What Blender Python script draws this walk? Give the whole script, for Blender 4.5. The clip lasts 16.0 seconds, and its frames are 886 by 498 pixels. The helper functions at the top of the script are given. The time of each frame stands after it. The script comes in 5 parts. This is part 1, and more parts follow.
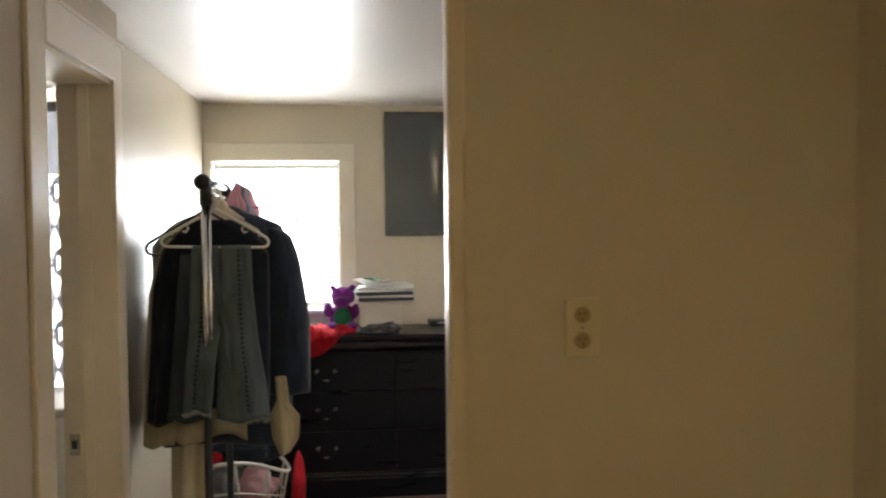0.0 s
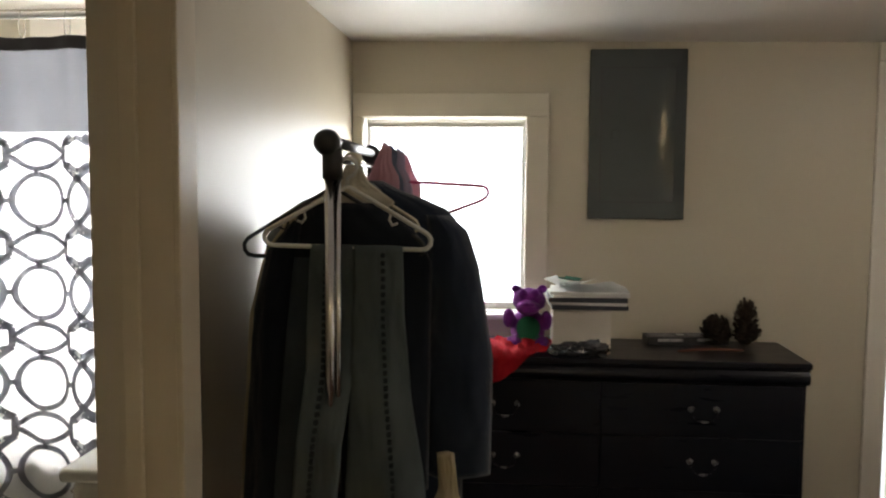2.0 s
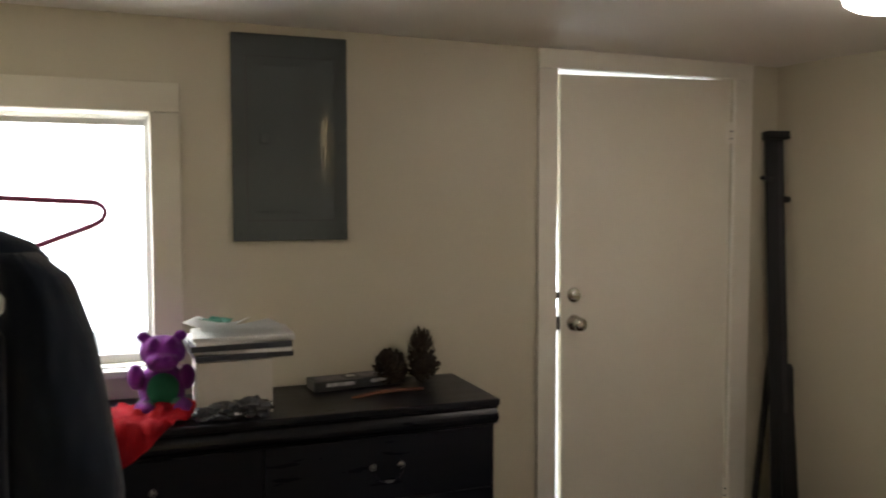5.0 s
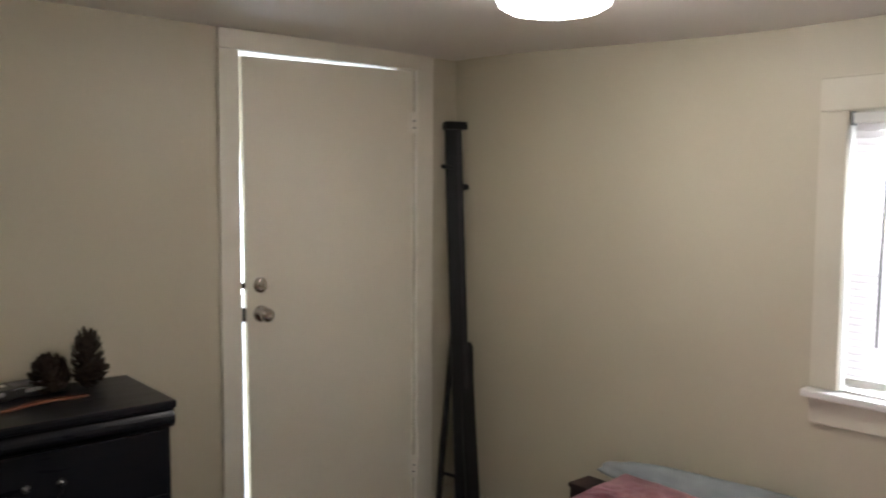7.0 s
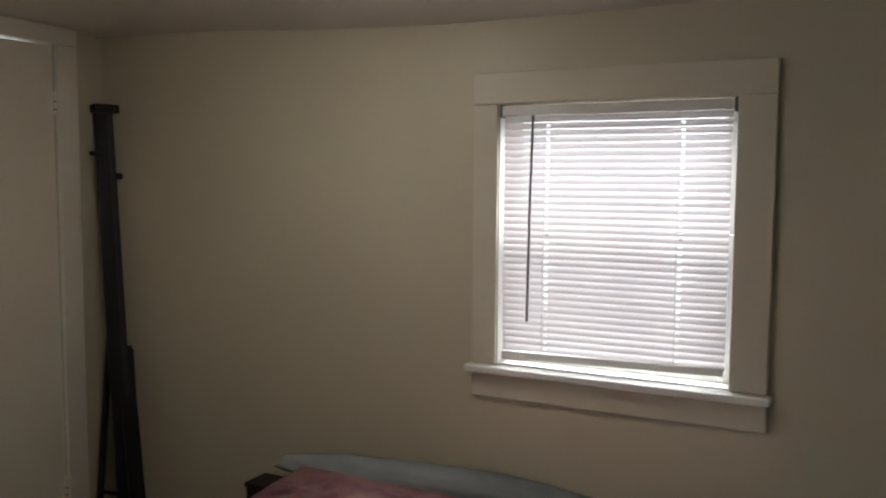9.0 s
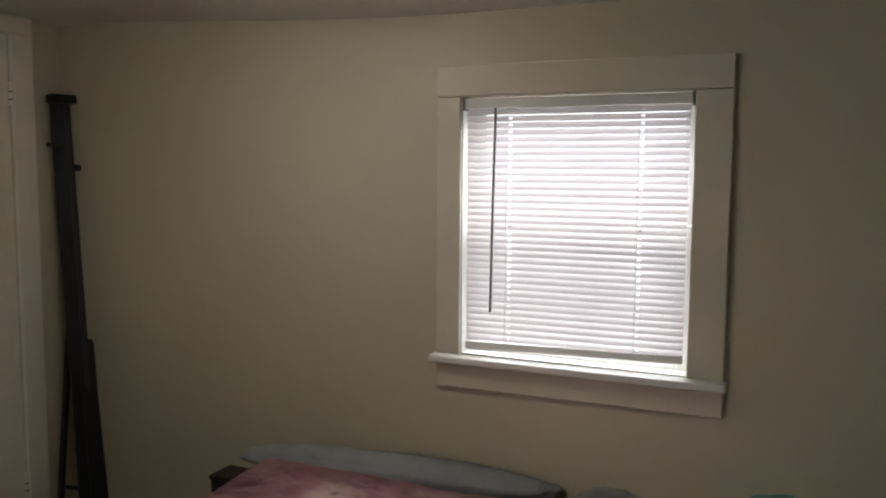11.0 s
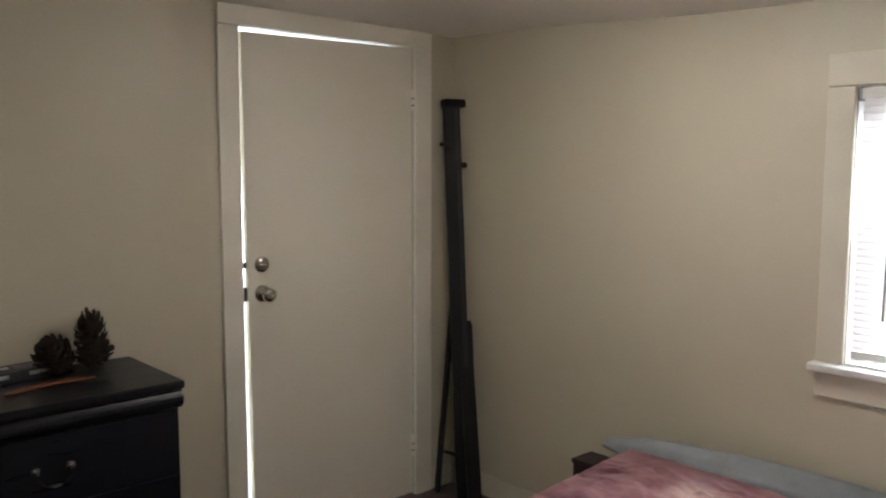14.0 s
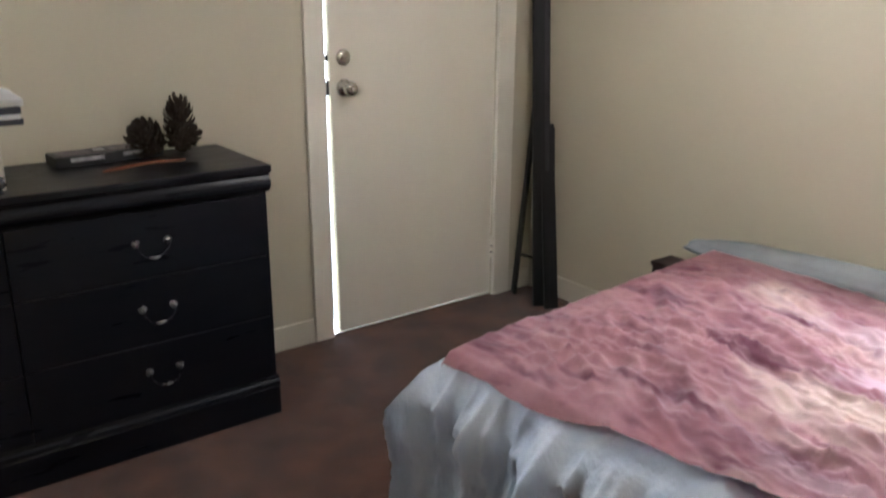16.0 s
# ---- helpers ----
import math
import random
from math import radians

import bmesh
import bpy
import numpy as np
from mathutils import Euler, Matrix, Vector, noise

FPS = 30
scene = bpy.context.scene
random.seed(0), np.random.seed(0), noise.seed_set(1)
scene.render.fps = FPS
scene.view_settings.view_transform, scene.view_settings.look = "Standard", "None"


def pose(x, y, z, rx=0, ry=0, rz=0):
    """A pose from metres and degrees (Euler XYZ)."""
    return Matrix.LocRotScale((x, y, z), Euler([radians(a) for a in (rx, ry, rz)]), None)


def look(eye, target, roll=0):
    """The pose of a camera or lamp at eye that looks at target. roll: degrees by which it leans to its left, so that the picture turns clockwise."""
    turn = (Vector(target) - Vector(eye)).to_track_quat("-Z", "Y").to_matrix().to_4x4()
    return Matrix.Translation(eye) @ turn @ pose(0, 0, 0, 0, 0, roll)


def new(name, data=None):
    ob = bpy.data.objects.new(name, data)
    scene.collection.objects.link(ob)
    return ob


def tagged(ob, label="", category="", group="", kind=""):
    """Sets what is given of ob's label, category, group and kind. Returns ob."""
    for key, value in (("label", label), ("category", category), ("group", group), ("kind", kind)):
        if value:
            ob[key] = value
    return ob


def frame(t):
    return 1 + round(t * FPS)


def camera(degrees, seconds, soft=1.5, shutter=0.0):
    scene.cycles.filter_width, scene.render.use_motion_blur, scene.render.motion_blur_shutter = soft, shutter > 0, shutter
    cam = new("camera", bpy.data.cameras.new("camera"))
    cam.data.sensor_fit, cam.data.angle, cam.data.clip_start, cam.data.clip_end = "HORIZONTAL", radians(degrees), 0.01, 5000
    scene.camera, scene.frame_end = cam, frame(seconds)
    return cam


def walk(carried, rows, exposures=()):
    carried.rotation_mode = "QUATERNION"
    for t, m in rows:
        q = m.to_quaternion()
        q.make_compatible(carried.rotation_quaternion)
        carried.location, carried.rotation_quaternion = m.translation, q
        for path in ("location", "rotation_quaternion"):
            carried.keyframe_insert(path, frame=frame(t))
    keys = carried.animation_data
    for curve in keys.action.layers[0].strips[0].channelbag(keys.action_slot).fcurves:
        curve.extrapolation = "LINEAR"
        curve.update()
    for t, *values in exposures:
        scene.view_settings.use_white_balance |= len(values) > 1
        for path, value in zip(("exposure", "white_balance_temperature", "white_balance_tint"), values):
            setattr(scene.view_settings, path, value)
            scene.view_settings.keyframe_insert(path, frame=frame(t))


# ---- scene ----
cam = camera(56.2, 16.0, soft=2.0, shutter=0.4)
PATH = [
    (0, (0.845, -4.757, 1.45), (1.052, -2.767, 1.378), -0.5),
    (0.3, (0.826, -4.562, 1.452), (0.926, -2.565, 1.362), -0.4),
    (0.5, (0.803, -4.447, 1.461), (0.843, -2.45, 1.356), 0.0),
    (1, (0.824, -4.102, 1.456), (0.775, -2.107, 1.324), 0.1),
    (1.5, (0.822, -3.806, 1.482), (0.698, -1.816, 1.335), 0.2),
    (2, (0.729, -3.568, 1.497), (0.543, -1.583, 1.342), 0.4),
    (2.5, (0.653, -3.344, 1.488), (0.457, -1.359, 1.336), 0.3),
    (3, (0.663, -3.132, 1.492), (0.496, -1.145, 1.345), 0.3),
    (3.5, (0.684, -3.012, 1.479), (0.678, -1.016, 1.348), 0.3),
    (4, (0.67, -2.946, 1.48), (0.914, -0.965, 1.356), 0.2),
    (4.5, (0.694, -2.93, 1.503), (1.159, -0.989, 1.367), 0.2),
    (4.7, (0.682, -2.907, 1.496), (1.249, -0.993, 1.368), 0.1),
    (7, (0.807, -2.897, 1.517), (2.095, -1.376, 1.359), 0.3),
    (7.5, (0.835, -2.863, 1.523), (2.304, -1.516, 1.357), 0.3),
    (8, (0.838, -2.827, 1.529), (2.463, -1.674, 1.355), 0.4),
    (8.5, (0.844, -2.845, 1.522), (2.554, -1.823, 1.345), 0.3),
    (9, (0.848, -2.833, 1.495), (2.628, -1.936, 1.329), 0.4),
    (9.2, (0.853, -2.841, 1.522), (2.648, -1.978, 1.333), 0.3),
    (10.2, (0.842, -2.836, 1.514), (2.688, -2.067, 1.32), 0.3),
    (11.3, (0.821, -2.832, 1.506), (2.612, -1.963, 1.312), 0.4),
    (11.5, (0.826, -2.836, 1.507), (2.589, -1.912, 1.312), 0.4),
    (12, (0.808, -2.843, 1.505), (2.49, -1.779, 1.31), 0.3),
    (12.5, (0.787, -2.84, 1.515), (2.378, -1.645, 1.315), 0.2),
    (13, (0.762, -2.833, 1.512), (2.26, -1.523, 1.311), 0.2),
    (13.5, (0.749, -2.818, 1.506), (2.162, -1.416, 1.309), 0.2),
    (14, (0.734, -2.817, 1.504), (2.065, -1.339, 1.301), 0.1),
    (14.5, (0.726, -2.813, 1.482), (1.991, -1.281, 1.253), 0.1),
    (15, (0.724, -2.81, 1.447), (1.945, -1.256, 1.137), 0.1),
    (15.5, (0.715, -2.803, 1.416), (1.903, -1.256, 0.974), 0.2),
    (16, (0.716, -2.791, 1.374), (1.861, -1.266, 0.773), 0.4),
]
EXPOSURES = [(0.0, 1.1, 6500, 10), (0.5, 0.7, 6200, 10), (1.0, 0.55, 6200, 10), (1.5, 0.35, 6400, 10), (2.0, 0.17, 6800, 10), (2.5, 0.15, 7200, 10), (3.5, 0.4, 7300, 10), (4.5, 0.16, 7000, 10),
             (7.0, 0.6, 6200, 10), (7.5, 0.2, 6200, 10), (8.0, -0.4, 6400, 10), (8.5, -0.6, 6600, 10), (9.2, -0.57, 6600, 10),
             (11.3, -0.53, 6600, 10), (12.5, -0.4, 6600, 10), (13.5, 0.17, 6500, 10), (14.5, 0.7, 5950, 10), (15.2, 0.85, 5900, 10), (16.0, 1.2, 5900, 10)]
walk(cam, [(t, look(eye, target, roll)) for t, eye, target, roll in PATH], EXPOSURES)

# ---- world and large lights ----
world = bpy.data.worlds.new("daylight")
scene.world = world
world.use_nodes = True
wn = world.node_tree
sky = wn.nodes.new("ShaderNodeTexSky")
sky.sky_type, sky.sun_disc = "NISHITA", False
sky.sun_elevation, sky.sun_rotation = radians(48), radians(200)
wn.links.new(sky.outputs["Color"], wn.nodes["Background"].inputs["Color"])
wn.nodes["Background"].inputs["Strength"].default_value = 0.15

sun = new("sun", bpy.data.lights.new("sun", "SUN"))
sun.data.energy, sun.data.angle, sun.data.color = 1.2, radians(10), (1, 0.96, 0.9)
sun.matrix_world = look((0, 0, 0), (math.sin(radians(20)) * 0.67, math.cos(radians(20)) * 0.67, -0.74))


def window_light(name, where, target, w, h, power, colour, spread=180):
    """The sky's light in a window's opening."""
    ob = new(name, bpy.data.lights.new(name, "AREA"))
    ob.data.shape, ob.data.size, ob.data.size_y, ob.data.energy, ob.data.color = "RECTANGLE", w, h, power, colour
    ob.data.spread = radians(spread)
    ob.matrix_world = look(where, target)
    return ob


window_light("daylight_window_1", (0.39, 0.16, 1.37), (0.39, -1, 1.37), 0.70, 0.84, 16.0, (0.95, 0.98, 1.0), 150)
window_light("daylight_window_2", (4.05, -2.15, 2.25), (3.3, -2.15, 1.25), 1.1, 1.1, 170, (0.93, 0.96, 1.0))
window_light("daylight_window_3", (-0.95, 0.16, 1.50), (-0.95, -1, 1.1), 0.8, 1.15, 62, (0.98, 0.98, 1.0))


# ---- materials ----
def surface(name, colour, other=None, rough=0.5, spread=3.0, grain=120.0, bump=0.15, metal=0.0, spec=0.5, translucent=0.0, speckle=0.0, rough_var=0.08, stretch=(1, 1, 1), sheen=0.0):
    """A surface that varies at two scales: broad patches between two colours, and a fine grain that also gives relief."""
    m = bpy.data.materials.new(name)
    m.use_nodes = True
    t = m.node_tree
    b = t.nodes["Principled BSDF"]
    other = other or tuple(c * 0.85 for c in colour)
    coord = t.nodes.new("ShaderNodeTexCoord")
    scale = t.nodes.new("ShaderNodeMapping")
    scale.inputs["Scale"].default_value = stretch
    t.links.new(coord.outputs["Object"], scale.inputs["Vector"])
    broad = t.nodes.new("ShaderNodeTexNoise")
    broad.inputs["Scale"].default_value, broad.inputs["Detail"].default_value = spread, 5
    fine = t.nodes.new("ShaderNodeTexNoise")
    fine.inputs["Scale"].default_value, fine.inputs["Detail"].default_value = grain, 3
    for n in (broad, fine):
        t.links.new(scale.outputs[0], n.inputs["Vector"])
    ramp = t.nodes.new("ShaderNodeMapRange")
    ramp.interpolation_type = "SMOOTHSTEP"
    ramp.inputs["From Min"].default_value, ramp.inputs["From Max"].default_value = 0.25, 0.75
    t.links.new(broad.outputs["Fac"], ramp.inputs["Value"])
    mix = t.nodes.new("ShaderNodeMix")
    mix.data_type = "RGBA"
    mix.inputs["A"].default_value, mix.inputs["B"].default_value = (*colour, 1), (*other, 1)
    t.links.new(ramp.outputs[0], mix.inputs["Factor"])
    last = mix.outputs["Result"]
    if speckle:
        dark = t.nodes.new("ShaderNodeMix")
        dark.data_type, dark.blend_type = "RGBA", "MULTIPLY"
        dark.inputs["Factor"].default_value = speckle
        t.links.new(last, dark.inputs["A"])
        t.links.new(fine.outputs["Color"], dark.inputs["B"])
        last = dark.outputs["Result"]
    t.links.new(last, b.inputs["Base Color"])
    gloss = t.nodes.new("ShaderNodeMapRange")
    gloss.inputs["To Min"].default_value, gloss.inputs["To Max"].default_value = max(rough - rough_var, 0.02), min(rough + rough_var, 1)
    t.links.new(broad.outputs["Fac"], gloss.inputs["Value"])
    t.links.new(gloss.outputs[0], b.inputs["Roughness"])
    b.inputs["Metallic"].default_value, b.inputs["Specular IOR Level"].default_value = metal, spec
    if sheen:
        b.inputs["Sheen Weight"].default_value = sheen
    if bump:
        bp = t.nodes.new("ShaderNodeBump")
        bp.inputs["Strength"].default_value, bp.inputs["Distance"].default_value = bump, 0.004
        t.links.new(fine.outputs["Fac"], bp.inputs["Height"])
        t.links.new(bp.outputs[0], b.inputs["Normal"])
    if translucent:
        tl = t.nodes.new("ShaderNodeBsdfTranslucent")
        t.links.new(last, tl.inputs["Color"])
        both = t.nodes.new("ShaderNodeMixShader")
        both.inputs[0].default_value = translucent
        t.links.new(b.outputs[0], both.inputs[1])
        t.links.new(tl.outputs[0], both.inputs[2])
        t.links.new(both.outputs[0], t.nodes["Material Output"].inputs["Surface"])
    return m


def glowing(name, colour, strength):
    m = bpy.data.materials.new(name)
    m.use_nodes = True
    b = m.node_tree.nodes["Principled BSDF"]
    b.inputs["Base Color"].default_value = (0.9, 0.9, 0.88, 1)
    b.inputs["Emission Color"].default_value = (*colour, 1)
    b.inputs["Emission Strength"].default_value = strength
    return m


def clear_glass(name):
    m = bpy.data.materials.new(name)
    m.use_nodes = True
    t = m.node_tree
    clear, shine, mix = t.nodes.new("ShaderNodeBsdfTransparent"), t.nodes.new("ShaderNodeBsdfGlossy"), t.nodes.new("ShaderNodeMixShader")
    shine.inputs["Roughness"].default_value = 0.02
    mix.inputs[0].default_value = 0.06
    t.links.new(clear.outputs[0], mix.inputs[1])
    t.links.new(shine.outputs[0], mix.inputs[2])
    t.links.new(mix.outputs[0], t.nodes["Material Output"].inputs["Surface"])
    return m


WALL = surface("cream_wall_paint", (0.56, 0.512, 0.397), (0.525, 0.477, 0.365), 0.40, 0.9, 220, 0.10, spec=0.28, rough_var=0.02)
LEFT_TRIM = surface("cream_trim_paint", (0.62, 0.54, 0.41), (0.57, 0.49, 0.365), 0.38, 3, 90, 0.08, spec=0.4)
# Same cream paint as WALL, darkened to stand for the left side's weaker light.
SHADED_GLOSS_WALL = surface("shaded_glossy_cream_wall_paint", (0.50, 0.44, 0.335), (0.46, 0.40, 0.30), 0.43, 1.4, 60, 0.05, spec=0.10, rough_var=0.04)
CEIL = surface("ceiling_paint", (0.70, 0.665, 0.61), (0.67, 0.635, 0.58), 0.40, 1.2, 160, 0.18, spec=0.5, rough_var=0.02)
TRIM = surface("white_trim_paint", (0.76, 0.72, 0.63), (0.70, 0.655, 0.56), 0.45, 4, 90, 0.10, spec=0.3)
CASING = surface("cream_casing_paint", (0.635, 0.59, 0.485), (0.59, 0.545, 0.44), 0.42, 4, 90, 0.10, spec=0.3)
SASH_TRIM = surface("white_sash_paint", (0.76, 0.75, 0.72), (0.70, 0.69, 0.65), 0.42, 4, 90, 0.10, spec=0.35)
DOOR = surface("door_paint", (0.745, 0.70, 0.595), (0.705, 0.655, 0.55), 0.42, 2, 150, 0.08)
CARPET = surface("brown_carpet", (0.175, 0.068, 0.038), (0.062, 0.026, 0.017), 0.95, 7, 900, 0.9, spec=0.1, speckle=0.55, sheen=0.2)
BLACKWOOD = surface("black_lacquered_wood", (0.005, 0.006, 0.010), (0.008, 0.008, 0.011), 0.30, 5, 60, 0.05, spec=0.24, stretch=(1, 6, 6))
STEEL_GREY = surface("grey_enamel", (0.068, 0.079, 0.078), (0.056, 0.066, 0.066), 0.22, 3, 200, 0.06, spec=0.6, rough_var=0.04)
PANEL_DOOR = surface("glossy_grey_enamel", (0.068, 0.079, 0.078), (0.056, 0.066, 0.066), 0.14, 3, 200, 0.03, spec=0.6, rough_var=0.03)
CHROME = surface("chrome", (0.72, 0.72, 0.72), (0.62, 0.62, 0.62), 0.16, 9, 40, 0.0, metal=1)
NICKEL = surface("worn_nickel", (0.55, 0.52, 0.47), (0.4, 0.37, 0.32), 0.24, 30, 60, 0.02, metal=1)
BLACK_PLASTIC = surface("black_plastic", (0.014, 0.014, 0.015), (0.02, 0.02, 0.021), 0.4, 8, 150, 0.05)
WHITE_PLASTIC = surface("white_plastic", (0.72, 0.71, 0.68), (0.65, 0.64, 0.6), 0.35, 8, 150, 0.03)
CREAM_PLASTIC = surface("ivory_plastic", (0.60, 0.545, 0.39), (0.55, 0.49, 0.34), 0.38, 14, 150, 0.03)
SLAT = surface("blind_slat", (0.82, 0.785, 0.79), (0.78, 0.745, 0.75), 0.45, 6, 100, 0.03, translucent=0.14)
PINK_PLASTIC = surface("pink_plastic", (0.62, 0.12, 0.27), (0.55, 0.09, 0.22), 0.35, 10, 150, 0.03)
DENIM = surface("faded_denim", (0.150, 0.185, 0.195), (0.095, 0.120, 0.132), 0.9, 7, 700, 0.5, spec=0.15, speckle=0.35, stretch=(1.6, 1, 0.6))
DARK_DENIM = surface("dark_denim", (0.060, 0.076, 0.092), (0.038, 0.050, 0.064), 0.9, 9, 700, 0.5, spec=0.12, speckle=0.3, stretch=(1.6, 1, 0.6))
STITCH = surface("seam_thread", (0.045, 0.055, 0.065), (0.03, 0.04, 0.05), 0.9, 30, 500, 0.3, spec=0.1)
FRAY = surface("frayed_hem", (0.33, 0.35, 0.34), (0.22, 0.24, 0.24), 0.95, 60, 600, 0.6, spec=0.1)
NAVY = surface("navy_wool", (0.020, 0.030, 0.055), (0.015, 0.023, 0.042), 0.92, 8, 800, 0.5, spec=0.12, sheen=0.4)
BLACK_CLOTH = surface("black_knit", (0.009, 0.012, 0.020), (0.013, 0.016, 0.024), 0.93, 8, 600, 0.5, spec=0.12, sheen=0.15)
CREAM_CLOTH = surface("cream_cloth", (0.50, 0.43, 0.29), (0.42, 0.355, 0.23), 0.9, 9, 600, 0.4, spec=0.12, translucent=0.15)
GREY_CLOTH = surface("grey_cloth", (0.27, 0.28, 0.28), (0.2, 0.215, 0.22), 0.9, 9, 600, 0.4, spec=0.12, translucent=0.1)
PINK_CLOTH = surface("pink_cloth", (0.80, 0.54, 0.59), (0.72, 0.44, 0.50), 0.9, 12, 600, 0.4, spec=0.12, translucent=0.45)
LILAC_CLOTH = surface("lilac_cloth", (0.60, 0.54, 0.64), (0.48, 0.45, 0.56), 0.9, 12, 600, 0.4, spec=0.12, translucent=0.5)
BLUE_CLOTH = surface("slate_blue_cloth", (0.20, 0.25, 0.33), (0.15, 0.19, 0.27), 0.9, 12, 600, 0.4, spec=0.12, translucent=0.4)
WHITE_COTTON = surface("cream_cotton", (0.78, 0.73, 0.62), (0.68, 0.63, 0.52), 0.9, 14, 600, 0.4, spec=0.12, translucent=0.35)
RED_CLOTH = surface("red_cloth", (0.70, 0.035, 0.05), (0.52, 0.02, 0.035), 0.85, 14, 600, 0.4, spec=0.15, translucent=0.25)
CARTON = surface("white_carton", (0.62, 0.575, 0.50), (0.56, 0.515, 0.44), 0.7, 9, 150, 0.08)
PAPER = surface("paper", (0.70, 0.69, 0.66), (0.62, 0.61, 0.58), 0.65, 12, 150, 0.06)
LABEL = surface("worn_label", (0.52, 0.50, 0.50), (0.22, 0.21, 0.22), 0.4, 40, 150, 0.02)
DARK_PAPER = surface("dark_glossy_cover", (0.03, 0.035, 0.05), (0.05, 0.05, 0.06), 0.3, 20, 150, 0.02)
GREEN_PAPER = surface("green_print", (0.05, 0.28, 0.17), (0.04, 0.22, 0.14), 0.4, 20, 150, 0.02)
CELLO = surface("dark_film", (0.02, 0.022, 0.026), (0.035, 0.035, 0.04), 0.12, 40, 90, 0.5, spec=0.8)
CONE = surface("pine_cone_scale", (0.060, 0.042, 0.030), (0.028, 0.020, 0.015), 0.8, 60, 250, 0.5, spec=0.2)
LEATHER = surface("tan_leather", (0.20, 0.075, 0.035), (0.15, 0.05, 0.025), 0.6, 25, 250, 0.3)
RAIL = surface("dark_stained_rail", (0.012, 0.011, 0.013), (0.007, 0.007, 0.008), 0.5, 9, 120, 0.15, spec=0.3, stretch=(4, 4, 0.6))
RAIL_EDGE = surface("lighter_rail_edge", (0.036, 0.035, 0.040), (0.020, 0.019, 0.022), 0.5, 9, 120, 0.15, spec=0.3, stretch=(4, 4, 0.6))
DARKWOOD = surface("dark_brown_wood", (0.028, 0.013, 0.012), (0.018, 0.009, 0.009), 0.5, 9, 120, 0.15)
SHEET = surface("blue_grey_sheet", (0.85, 0.88, 0.93), (0.70, 0.76, 0.86), 0.88, 12, 70, 0.8, spec=0.15, stretch=(1, 1, 0.3))
MATTRESS = surface("grey_mattress_ticking", (0.30, 0.32, 0.33), (0.23, 0.25, 0.26), 0.88, 7, 400, 0.4, spec=0.15)
TEAL = surface("teal_cloth", (0.22, 0.42, 0.42), (0.16, 0.33, 0.34), 0.88, 8, 500, 0.4, spec=0.15)
PORCELAIN = surface("white_porcelain", (0.74, 0.71, 0.64), (0.7, 0.67, 0.6), 0.12, 3, 80, 0.0)
CURTAIN = surface("white_curtain_cloth", (0.80, 0.80, 0.80), (0.76, 0.76, 0.77), 0.8, 4, 500, 0.15, spec=0.15, translucent=0.6)
CURTAIN_GREY = surface("grey_curtain_band", (0.30, 0.31, 0.34), (0.27, 0.28, 0.31), 0.8, 4, 500, 0.15, spec=0.15, translucent=0.2)
CURTAIN_DARK = surface("dark_curtain_hem", (0.03, 0.028, 0.03), (0.04, 0.037, 0.04), 0.7, 4, 500, 0.15)
PRINT = surface("slate_print", (0.27, 0.275, 0.31), (0.25, 0.255, 0.29), 0.8, 6, 500, 0.1, spec=0.15, translucent=0.3)
TILE_FLOOR = surface("bathroom_vinyl", (0.45, 0.42, 0.36), (0.4, 0.37, 0.31), 0.35, 6, 60, 0.03)
GROUND = surface("pale_concrete", (0.42, 0.41, 0.39), (0.34, 0.335, 0.32), 0.9, 0.8, 60, 0.3)
GLASS = clear_glass("window_glass")
GLOW = glowing("lit_diffuser", (1.0, 0.93, 0.86), 24)
HALL_GLOW = glowing("warm_lit_diffuser", (1.0, 0.77, 0.43), 25)
HAZE_EAST = glowing("bright_overcast_yard", (0.86, 0.92, 1.0), 3.6)
HAZE = glowing("bright_overcast_distance", (0.80, 0.90, 1.0), 6.0)


